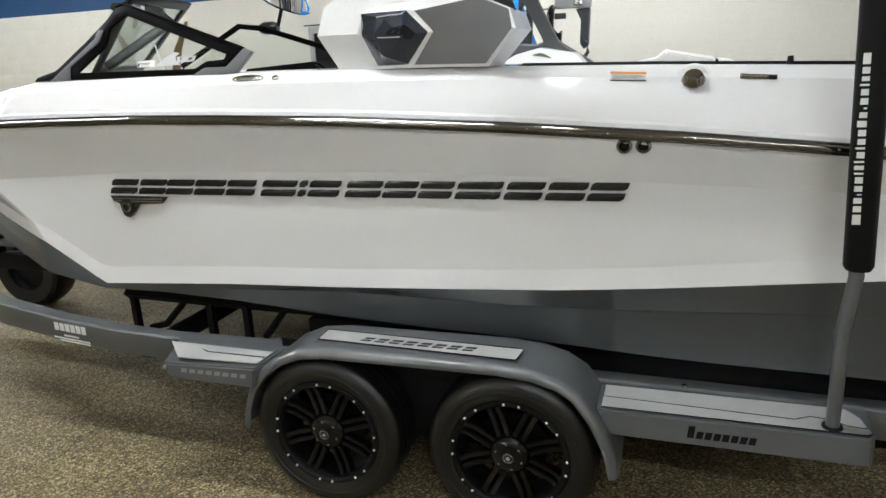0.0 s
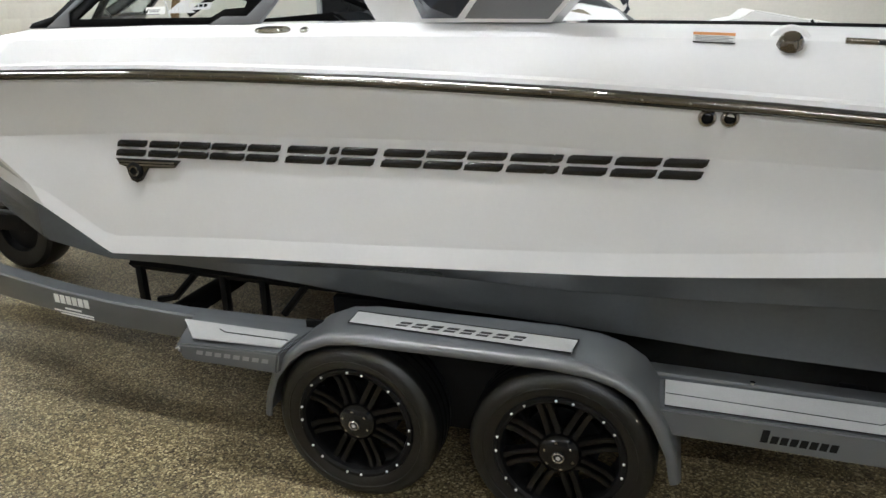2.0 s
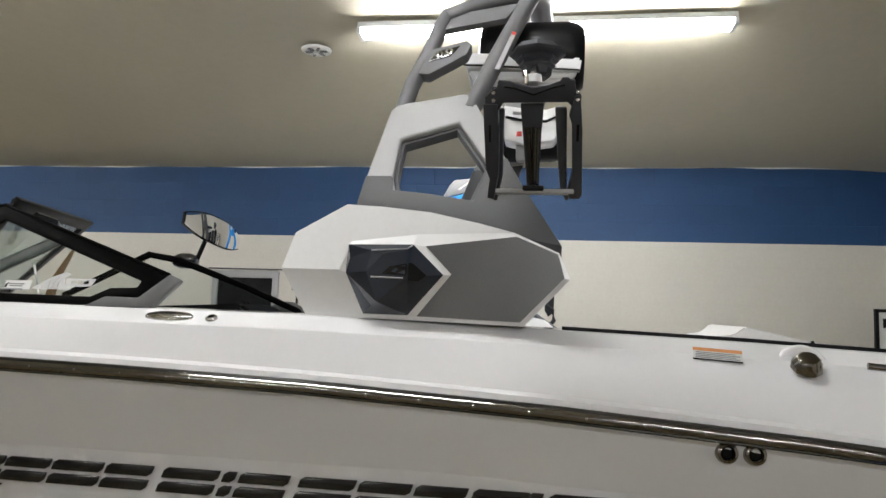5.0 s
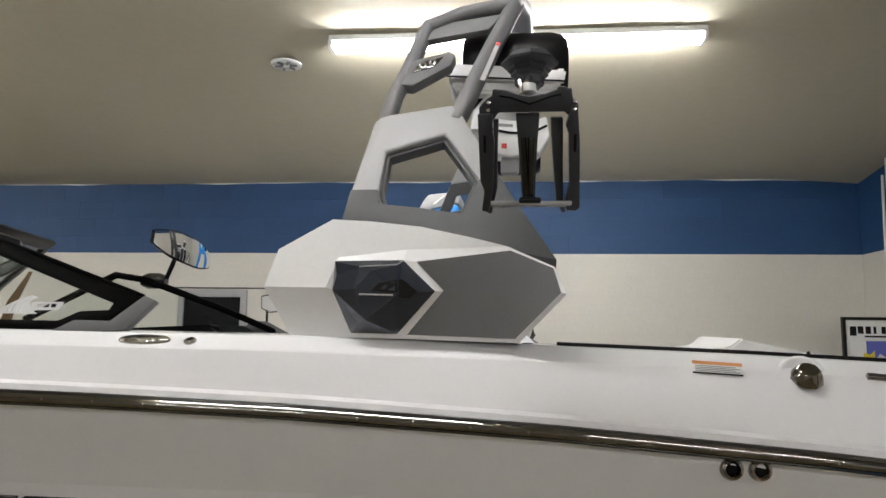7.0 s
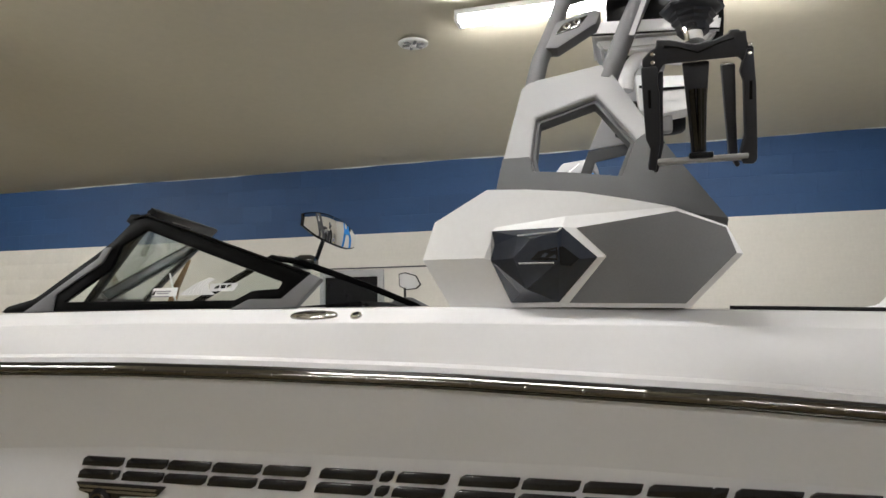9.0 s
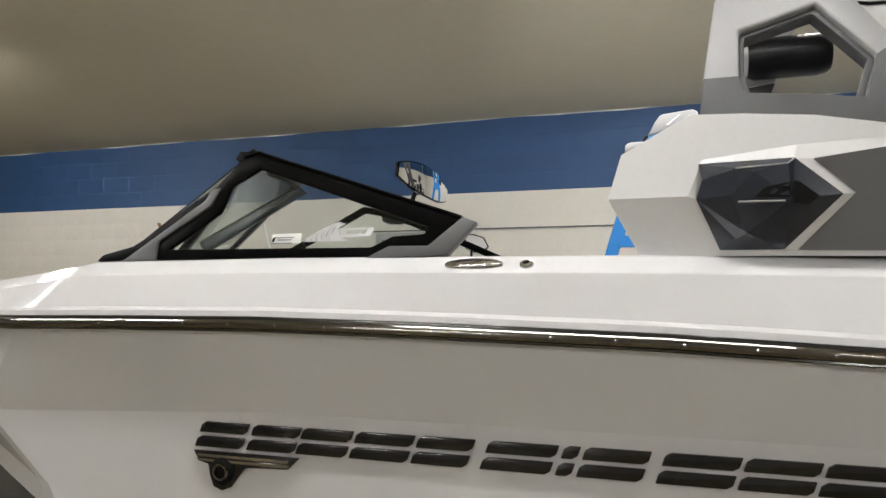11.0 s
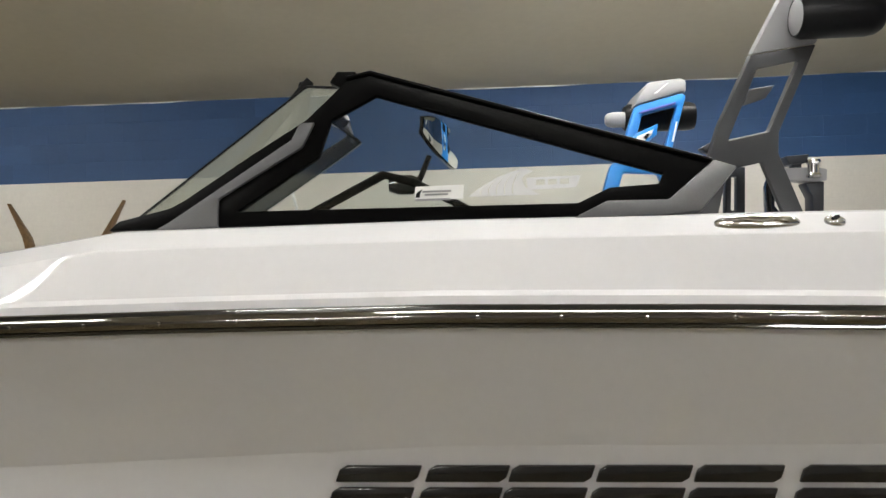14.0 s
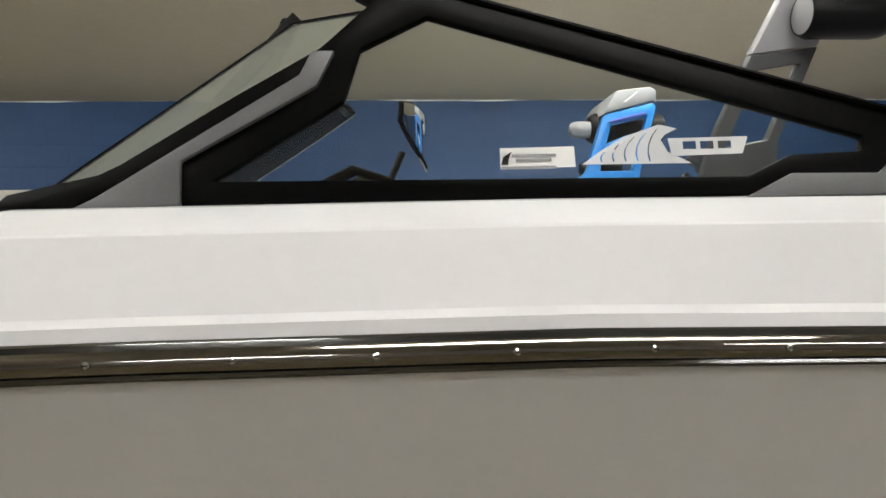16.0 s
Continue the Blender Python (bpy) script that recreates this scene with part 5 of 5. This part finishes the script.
for x in (0.0, 0.84):
    wheel_set(x, -1)
    wheel_set(x, 1)
    part("axle", tube([(x, 0.3, 0.30), (x, 2 * MID - 0.3, 0.30)], 0.04, 10), M["trailer"], trailer)

ARC = [(-0.425, 0.33), (-0.41, 0.42), (-0.37, 0.53), (-0.30, 0.625), (-0.215, 0.69), (-0.10, 0.738), (0.03, 0.752), (0.42, 0.752), (0.80, 0.750), (0.95, 0.735), (1.05, 0.706), (1.13, 0.655), (1.205, 0.55), (1.26, 0.43), (1.285, 0.31)]


def fender(side):
    f = (lambda y: y) if side < 0 else (lambda y: 2 * MID - y)
    rows = []
    for i, (x, z) in enumerate(ARC):
        a, b = ARC[max(i - 1, 0)], ARC[min(i + 1, len(ARC) - 1)]
        n = Vector((-(b[1] - a[1]), 0, b[0] - a[0])).normalized()
        p = Vector((x, 0, z))
        row = []
        for y, h in ((0.44, -0.05), (0.43, 0.0), (0.170, 0.0), (0.150, -0.003), (0.137, -0.010), (0.130, -0.022), (0.129, -0.036), (0.133, -0.042), (0.140, -0.040), (0.144, -0.026), (0.17, -0.016), (0.42, -0.016)):
            q = p + n * h
            row.append((q.x, f(y), q.z))
        rows.append(row)
    bm = loft(rows)
    ob = part("fender", bm, M["trailer"], trailer, "rounded grey painted tandem fender", 40)
    if side < 0:
        pad = part("fender_pad", plate([(-0.04, 0.235), (0.868, 0.190), (0.883, 0.302), (-0.045, 0.350)], (), 0.004, lambda u, v: (u, v, 0.7535), (0, 0, 1)), M["step_pad"], ob, "pale grey tread pad with dark emblem shapes")
        part("pad_edge", tube([(-0.04, 0.235, 0.757), (0.868, 0.190, 0.757), (0.883, 0.302, 0.757), (-0.045, 0.350, 0.757), (-0.04, 0.235, 0.757)], 0.003, 5), M["black_satin"], ob)
        for k in range(8):
            x = 0.16 + 0.067 * k
            for low, high in ((0.0, 0.30), (0.62, 1.0)):
                y0, y1 = 0.257 - 0.03 * x + 0.038 * low, 0.257 - 0.03 * x + 0.038 * high
                part("emblem_bar", plate([(x + 0.015 * low, y0), (x + 0.045 + 0.015 * low, y0), (x + 0.045 + 0.015 * high, y1), (x + 0.015 * high, y1)], (), 0.002, lambda u, v: (u, v, 0.7578), (0, 0, 1)), M["black_satin"], ob)
    return ob


fender(-1)
fender(1)

RAIL = [(-3.6, 1.02), (-2.8, 0.90), (-2.1, 0.755), (-1.7, 0.690), (-1.35, 0.652), (-1.0, 0.635), (-0.4, 0.635), (1.1, 0.597), (2.4, 0.567)]
for s in (-1, 1):
    f = (lambda y: y) if s < 0 else (lambda y: 2 * MID - y)
    rows = []
    for x, z in RAIL:
        b = 0.40 * max(0.0, (-2.1 - x) / 1.5) + 0.05 * min(1.0, max(0.0, x / 1.1))
        rows.append([(x, f(y + b), z + h) for y, h in ((0.375, -0.128), (0.370, -0.12), (0.370, -0.008), (0.378, 0.0), (0.455, 0.0), (0.462, -0.008), (0.462, -0.12), (0.455, -0.128), (0.375, -0.128))])
    part("frame_rail", loft(rows), M["trailer"], trailer, "grey painted trailer frame beam", 40)
for x in (-1.2, 0.42, 1.9):
    part("cross_member", box(x - 0.05, x + 0.05, 0.46, 2 * MID - 0.46, 0.46, 0.54, 0.006), M["black_satin"], trailer)
# black sheets added for the deep shade between and behind the wheels
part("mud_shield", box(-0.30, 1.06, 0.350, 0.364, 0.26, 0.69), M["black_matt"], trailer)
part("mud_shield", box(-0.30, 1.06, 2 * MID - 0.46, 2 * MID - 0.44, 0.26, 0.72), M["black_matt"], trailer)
for s in (-1, 1):
    f = (lambda y: y) if s < 0 else (lambda y: 2 * MID - y)
    # carpeted board, drawn large to cover the shaded gap under the hull too
    part("bunk_board", box(-0.3, 2.88, f(0.64) - 0.02, f(0.64) + 0.02, 0.30, 0.69), M["black_matt"], trailer, "black carpeted side board, also filling in the shade under the hull")
    part("bunk", tube([(-1.50, f(0.70), 0.735), (-0.9, f(0.70), 0.72), (0.2, f(0.72), 0.69), (2.4, f(0.74), 0.62)], 0.035, 4), M["black_matt"], trailer, "black carpeted bunk")
    for x, dx in ((-1.46, -0.02), (-0.95, 0.0), (-0.72, 0.0)):
        part("bunk_post", box(x - 0.018, x + 0.018, f(0.70) - 0.02, f(0.70) + 0.02, 0.50, 0.72, 0.003), M["black_satin"], trailer)
    part("bunk_brace", tube([(-1.37, f(0.70), 0.53), (-1.26, f(0.70), 0.56), (-1.12, f(0.70), 0.70)], 0.02, 8), M["black_satin"], trailer)
    part("bunk_brace", tube([(-0.62, f(0.70), 0.53), (-0.48, f(0.70), 0.70)], 0.02, 8), M["black_satin"], trailer)

# under the bow: tongue bars and a spare tyre
part("tongue", box(-4.9, -2.55, MID - 0.06, MID + 0.06, 0.52, 0.64, 0.006), M["black_satin"], trailer, "black tongue beam")
part("tongue_brace", box(-4.9, -2.9, MID - 0.05, MID + 0.05, 0.70, 0.74, 0.004), M["trailer"], trailer)
part("winch_post", box(-3.62, -3.54, MID - 0.04, MID + 0.04, 0.62, 1.02, 0.006), M["black_satin"], trailer)
for x in (-3.15, -2.95):
    part("tongue_bolt", spin([(0, -0.01), (0.012, -0.008), (0.014, 0.0)], (x, MID - 0.06, 0.66), "y", 10), M["chrome"], trailer)
spare = thing("spare_tyre", "black spare tyre standing on the floor by the trailer tongue", "tyre", at=(-3.9, 2.15, FLOOR_Z))
part("tyre", spin([(0.2, 0.0), (0.25, -0.01), (0.31, -0.018), (0.345, 0.006), (0.36, 0.06), (0.36, 0.16), (0.345, 0.215), (0.25, 0.22), (0.2, 0.2)], (-3.9, 2.08, FLOOR_Z + 0.36), "y", 48), M["tyre"], spare)
part("rim", spin([(0, 0.05), (0.08, 0.04), (0.19, 0.06), (0.21, 0.02), (0.215, 0.18)], (-3.9, 2.08, FLOOR_Z + 0.36), "y", 40), M["black_satin"], spare)

# front step box
fs = part("front_step", solid([(-0.80, 0.105, 0.63), (-0.77, 0.105, 0.555), (-0.32, 0.105, 0.548), (-0.30, 0.105, 0.645), (-0.90, 0.375, 0.645), (-0.90, 0.375, 0.56), (-0.25, 0.375, 0.55), (-0.25, 0.375, 0.655)],
     [(0, 1, 2, 3), (4, 7, 6, 5), (0, 3, 7, 4), (1, 5, 6, 2), (0, 4, 5, 1), (3, 2, 6, 7)], 0.008), M["trailer"], trailer, "grey step box ahead of the wheels")
part("step_pad", plate([(-0.725, 0.130), (-0.31, 0.143), (-0.30, 0.27), (-0.885, 0.288)], (), 0.004, lambda u, v: (u, v, 0.6515 + 0.012 * (v - 0.2)), (0, 0, 1)), M["step_pad"], fs, "pale grey tread pad")
part("pad_line", tube([(-0.66, 0.232, 0.657), (-0.62, 0.21, 0.657), (-0.31, 0.205, 0.657)], 0.0025, 5), M["black_satin"], fs)
part("marker_light", spin([(0, -0.02), (0.012, -0.018), (0.016, -0.008), (0.017, 0.0)], (-0.787, 0.105, 0.605), "y", 14), M["chrome"], fs)
for k in range(8):
    x = -0.70 + 0.045 * k
    part("emblem_bar", plate([(x, 0.593), (x + 0.030, 0.593), (x + 0.036, 0.612), (x + 0.006, 0.612)], (), 0.002, lambda u, v: (u, 0.1035, v)), M["label_grey"], fs)

# rear step box
rs = part("rear_step", solid([(1.185, 0.195, 0.574), (1.212, 0.195, 0.468), (2.150, 0.195, 0.451), (2.145, 0.195, 0.566), (1.17, 0.42, 0.574), (1.17, 0.42, 0.46), (2.19, 0.42, 0.45), (2.18, 0.42, 0.566), (2.172, 0.225, 0.451), (2.165, 0.225, 0.566)],
     [(0, 1, 2, 3), (4, 7, 6, 5), (0, 3, 9, 7, 4), (1, 5, 6, 8, 2), (0, 4, 5, 1), (3, 2, 8, 9), (9, 8, 6, 7)], 0.007), M["trailer"], trailer, "grey step box behind the wheels")
top = lambda u, v: (u, v, 0.5765 - 0.008 * (u - 1.19))
part("step_pad", plate([(1.206, 0.212), (2.135, 0.208), (2.155, 0.222), (2.138, 0.335), (2.10, 0.400), (1.205, 0.405)], (), 0.004, top, (0, 0, 1)), M["step_pad"], rs, "pale grey tread pad")
part("pad_line", tube([Vector(top(*p)) + Vector((0, 0, 0.005)) for p in ((1.21, 0.30), (1.91, 0.272), (1.965, 0.306), (2.03, 0.300), (2.083, 0.262), (2.148, 0.256))], 0.002, 5), M["black_satin"], rs)
part("pad_edge", tube([Vector(top(*p)) + Vector((0, 0, 0.003)) for p in ((1.205, 0.405), (1.206, 0.212), (2.135, 0.208), (2.155, 0.222))], 0.003, 5), M["black_satin"], rs)
part("back_bolt", spin([(0, 0.01), (0.01, 0.008), (0.012, 0.0)], (1.52, 0.435, 0.588), "z", 10), M["chrome"], rs)
for k in range(8):
    x = 1.53 + 0.031 * k
    h = 0.05 if k == 0 else 0.03
    part("emblem_bar", plate([(x, 0.494), (x + 0.024, 0.494), (x + 0.030, 0.494 + h), (x + 0.006, 0.494 + h)], (), 0.002, lambda u, v: (u, 0.1935, v - 0.012 * (u - 1.53))), M["black_satin"], rs)

# dealer decal on the frame beam
for z, a, b, h in ((0.612, -1.715, -1.50, 0.045), (0.583, -1.66, -1.56, 0.010), (0.566, -1.73, -1.49, 0.008), (0.553, -1.69, -1.49, 0.008)):
    n = 6 if h > 0.02 else 1
    for k in range(n):
        w = (b - a) / n
        part("decal_bar", plate([(a + k * w, z), (a + k * w + w * (0.8 if n > 1 else 1), z - 0.008 * 0), (a + k * w + w * (0.8 if n > 1 else 1), z + h), (a + k * w, z + h)], (), 0.001, lambda u, v: (u, 0.3675, v - 0.09 * (u + 1.6))), M["label_white"], trailer)

# guide pole with its padded sleeve
pole = part("guide_pole", tube([(2.030, 0.245, 0.565), (2.022, 0.21, 0.75), (2.012, 0.17, 0.98), (2.03, 0.15, 1.18), (2.012, 0.15, 1.50), (1.985, 0.15, 2.15), (1.96, 0.15, 2.75)], 0.024, 14), M["trailer"], trailer, "grey guide pole")
part("pole_collar", spin([(0.024, 0.012), (0.034, 0.010), (0.037, 0.0)], (2.030, 0.245, 0.572), "z", 20), M["black_satin"], pole)
PAD0, PAD1 = Vector((2.032, 0.15, 1.205)), Vector((1.985, 0.15, 2.62))
part("pad", tube([PAD0, PAD0 + Vector((0, 0, 0.015)), PAD0.lerp(PAD1, 0.3), PAD0.lerp(PAD1, 0.7), PAD1], [0.038, 0.046, 0.047, 0.048, 0.046], 20), M["rubber"], pole, "black foam sleeve with white lettering shapes")
z = 1.895
for k, (h, w) in enumerate(((0.040, 1), (0.026, 1), (0.020, 1), (0.012, 1.3), (0.026, 1), (0.026, 1), (0.012, 0.3), (0.024, 1), (0.026, 1.3), (0.026, 1), (0.024, 1), (0.012, 1.3), (0.026, 1), (0.012, 1.4), (0.020, 1.3), (0.012, 1.3), (0.026, 1), (0.024, 1), (0.010, 0.4), (0.024, 1), (0.026, 1), (0.040, 1))):
    f = (z - 1.205) / 1.415
    cx = PAD0.x + (PAD1.x - PAD0.x) * f - 0.020 - 0.002
    cy = 0.15 - 0.0445
    part("lettering_bar", solid([(cx + (q - 0.5) * 0.030 * w, cy - 0.004 * (1 - 2 * abs(q - 0.45)) + (0.016 if False else 0.0), zz) for zz in (z, z - 0.94 * h + 0.005) for q in (0, 1)], [(0, 1, 3, 2)]), M["label_white"], pole)
    z -= 0.94 * (h + 0.0035)

# ---- neighbouring boat behind, with a blue tower ----
other = thing("wakeboat", "neighbouring boat with a bright blue tower and black loudspeakers", "boat", at=(0.3, 4.5, FLOOR_Z))
OY = 3.5


def ob_at(u, v):
    return (u, OY + 0.01, v)


btower = part("tower", plate([(-0.373, 1.72), (-0.258, 2.095), (-0.150, 2.44), (-0.100, 2.475), (0.008, 2.798), (0.035, 2.815), (0.303, 2.880), (0.331, 2.862), (0.210, 2.440), (0.328, 2.104), (0.470, 1.72), (0.395, 1.72), (0.262, 2.06), (-0.180, 2.07), (-0.262, 1.72)],
     [[(-0.018, 2.480), (0.058, 2.752), (0.272, 2.800), (0.172, 2.484)], [(-0.150, 2.150), (-0.070, 2.390), (0.140, 2.378), (0.236, 2.120)]], 0.06, ob_at, (0, 1, 0), bevel=0.012), M["blue_tower"], other, "bright blue tower frame", angle=25)
part("tower_inset", plate([(0.030, 2.762), (0.062, 2.778), (0.266, 2.825), (0.262, 2.808), (0.055, 2.760)], (), 0.02, lambda u, v: (u, OY + 0.002, v), bevel=0.003), M["label_blue"], btower, angle=25)
part("tower_foot", box(-0.40, 0.50, OY - 0.05, OY + 0.2, 1.69, 1.76, 0.01), M["blue_tower"], btower)
part("tower_top", plate([(0.012, 2.812), (0.060, 2.905), (0.098, 2.955), (0.300, 2.976), (0.336, 2.958), (0.331, 2.880), (0.300, 2.886)], (), 0.5, ob_at, (0, 1, 0.05), bevel=0.015), M["silver"], btower, "silver tower roof", angle=25)
part("roof_stripe", plate([(0.13, 2.882), (0.215, 2.945), (0.225, 2.945), (0.15, 2.882)], (), 0.002, lambda u, v: (u, OY + 0.007, v)), M["label_white"], btower)
part("light_bracket", plate([(-0.035, 2.540), (0.005, 2.630), (0.150, 2.690), (0.140, 2.620), (0.060, 2.560)], (), 0.05, lambda u, v: (u, OY - 0.004, v), bevel=0.006), M["blue_tower"], btower, angle=25)
part("light_insert", plate([(-0.004, 2.560), (0.018, 2.612), (0.120, 2.655), (0.105, 2.618), (0.048, 2.576)], (), 0.02, lambda u, v: (u, OY - 0.010, v), bevel=0.003), M["white"], btower, angle=25)
part("light_lens", plate([(0.055, 2.605), (0.075, 2.628), (0.095, 2.628), (0.085, 2.606), (0.070, 2.590)], (), 0.004, lambda u, v: (u, OY - 0.014, v)), M["black_gloss"], btower)
part("edge_strip", plate([(0.232, 2.575), (0.262, 2.70), (0.272, 2.70), (0.242, 2.575)], (), 0.006, lambda u, v: (u, OY + 0.003, v)), M["white"], btower)
for y, z, x0, x1, r in ((OY + 0.22, 2.775, -0.02, 0.43, 0.092), (OY + 0.22, 2.53, -0.08, 0.17, 0.042)):
    part("tower_speaker", spin([(0, x0), (r * 0.8, x0), (r, x0 + 0.03), (r, x1 - 0.03), (r * 0.9, x1), (r * 0.86, x1), (r * 0.8, x1 - 0.02), (0, x1 - 0.02)], (0, y, z), "x", 28), M["black_satin"], btower, "black tower loudspeaker")
part("speaker_cap", spin([(0, -0.145), (0.025, -0.143), (0.042, -0.128), (0.050, -0.095), (0.050, -0.02), (0, -0.02)], (0, OY + 0.20, 2.765), "x", 24), M["silver"], btower)
part("hull", loft([[(x, 3.42 + max(0, -x - 2.4) ** 2 * 0.25, 0.85), (x, 3.36 + max(0, -x - 2.4) ** 2 * 0.2, 1.45), (x, 3.42 + max(0, -x - 2.4) ** 2 * 0.2, 1.69), (x, 3.7 + max(0, -x - 2.4) ** 2 * 0.1, 1.70), (x, 5.4, 1.70), (x, 5.7, 1.45), (x, 5.6, 0.85)] for x in np.linspace(-4.3, 2.9, 20)]), M["gelcoat"], other, "white hull of the neighbouring boat", 40)
part("cradle", box(-2.5, 2.5, 3.9, 5.2, FLOOR_Z, 0.85), M["black_matt"], other)
mr = part("mirror_arm", tube([(-1.62, 5.0, 1.69), (-1.62, 5.0, 2.13)], 0.012, 8), M["black_satin"], other)
part("mirror", plate([(-1.68, 2.15), (-1.67, 2.27), (-1.60, 2.285), (-1.49, 2.25), (-1.45, 2.16), (-1.5, 2.12), (-1.60, 2.11)], (), 0.02, lambda u, v: (u, 4.98 - 0.35 * (v - 2.2), v), bevel=0.004), M["black_gloss"], mr, angle=25)
part("mirror_glass", plate([(-1.668, 2.155), (-1.66, 2.262), (-1.60, 2.275), (-1.498, 2.243), (-1.462, 2.165), (-1.505, 2.13), (-1.60, 2.12)], (), 0.003, lambda u, v: (u, 4.974 - 0.35 * (v - 2.2), v)), M["mirror"], mr)

# curved wooden tips standing by the far wall
for x, s in ((-5.15, -1), (-4.55, 1)):
    pts = [(x - s * 0.02, 5.3, FLOOR_Z), (x - s * 0.02, 5.3, 1.2), (x, 5.3, 1.9), (x + s * 0.08, 5.3, 2.2), (x + s * 0.26, 5.3, 2.52)]
    ski = part("water_ski", tube(pts, [0.09, 0.09, 0.085, 0.075, 0.03], 10, squash=(0.18, 1.0) if False else (1.0, 0.25)), M["wood"])
    tagged(ski, "varnished brown wooden water ski standing with its curved tip up", "water ski", "skis by the wall")

# ---- wall blocks ----
BW, BH, J = 0.406, 0.2032, 0.010
blk = {}


def block_mesh(w, mat, key):
    J = 0.005 if key == "blue" else 0.0025
    D = 0.0018 if key == "blue" else 0.0006
    if key not in blk:
        bm = bmesh.new()
        e = 0.003
        pts = [(0, D, 0), (w, D, 0), (w, D, BH), (0, D, BH)]
        q = [(J / 2 + e, 0.0, J / 2 + e), (w - J / 2 - e, 0.0, J / 2 + e), (w - J / 2 - e, 0.0, BH - J / 2 - e), (J / 2 + e, 0.0, BH - J / 2 - e)]
        a, b = [bm.verts.new(p) for p in pts], [bm.verts.new(p) for p in q]
        bm.faces.new(b[::-1])
        for i in range(4):
            bm.faces.new((a[i], b[i], b[(i + 1) % 4], a[(i + 1) % 4]))
        bmesh.ops.recalc_face_normals(bm, faces=bm.faces)
        me = bpy.data.meshes.new("block")
        bm.to_mesh(me)
        bm.free()
        me.materials.append(mat)
        blk[key] = me
    return blk[key]


wall_face = bmesh.new()
for course in range(-14, 4):
    z = BAND_Z + course * BH
    x = CORNER_X - (BW if course % 2 else BW / 2) - BW * 0.02
    first = True
    col = 0
    while x > LEFT_X - BW:
        if course >= 0 and x > -9.5:
            ob = new("block", block_mesh(BW, M["blue"], "blue"))
            ob.parent = wall_north
            ob.location = (x, WALL_Y - 0.0004 * ((col * 7 + course * 3) % 4), z)
        elif course >= -6 and x > -6.0:
            ob = new("block", block_mesh(BW, M["cream"], "cream"))
            ob.parent = wall_north
            ob.location = (x, WALL_Y, z)
        elif course >= -9:
            me = block_mesh(BW, M["cream"] if course < 0 else M["blue"], "cream" if course < 0 else "blue")
            own = bmesh.new()
            own.from_mesh(me)
            bmesh.ops.translate(own, verts=own.verts, vec=(x, WALL_Y, z))
            merged(wall_face, own)
        x -= BW
        col += 1
rest = part("blocks", wall_face, M["cream"], wall_north)
tagged(rest, kind="stuff")
part("joint_paint", box(LEFT_X, CORNER_X, WALL_Y + 0.006, WALL_Y + 0.0115, BAND_Z + 0.004, TOP_Z + 0.1), M["blue"], wall_north)
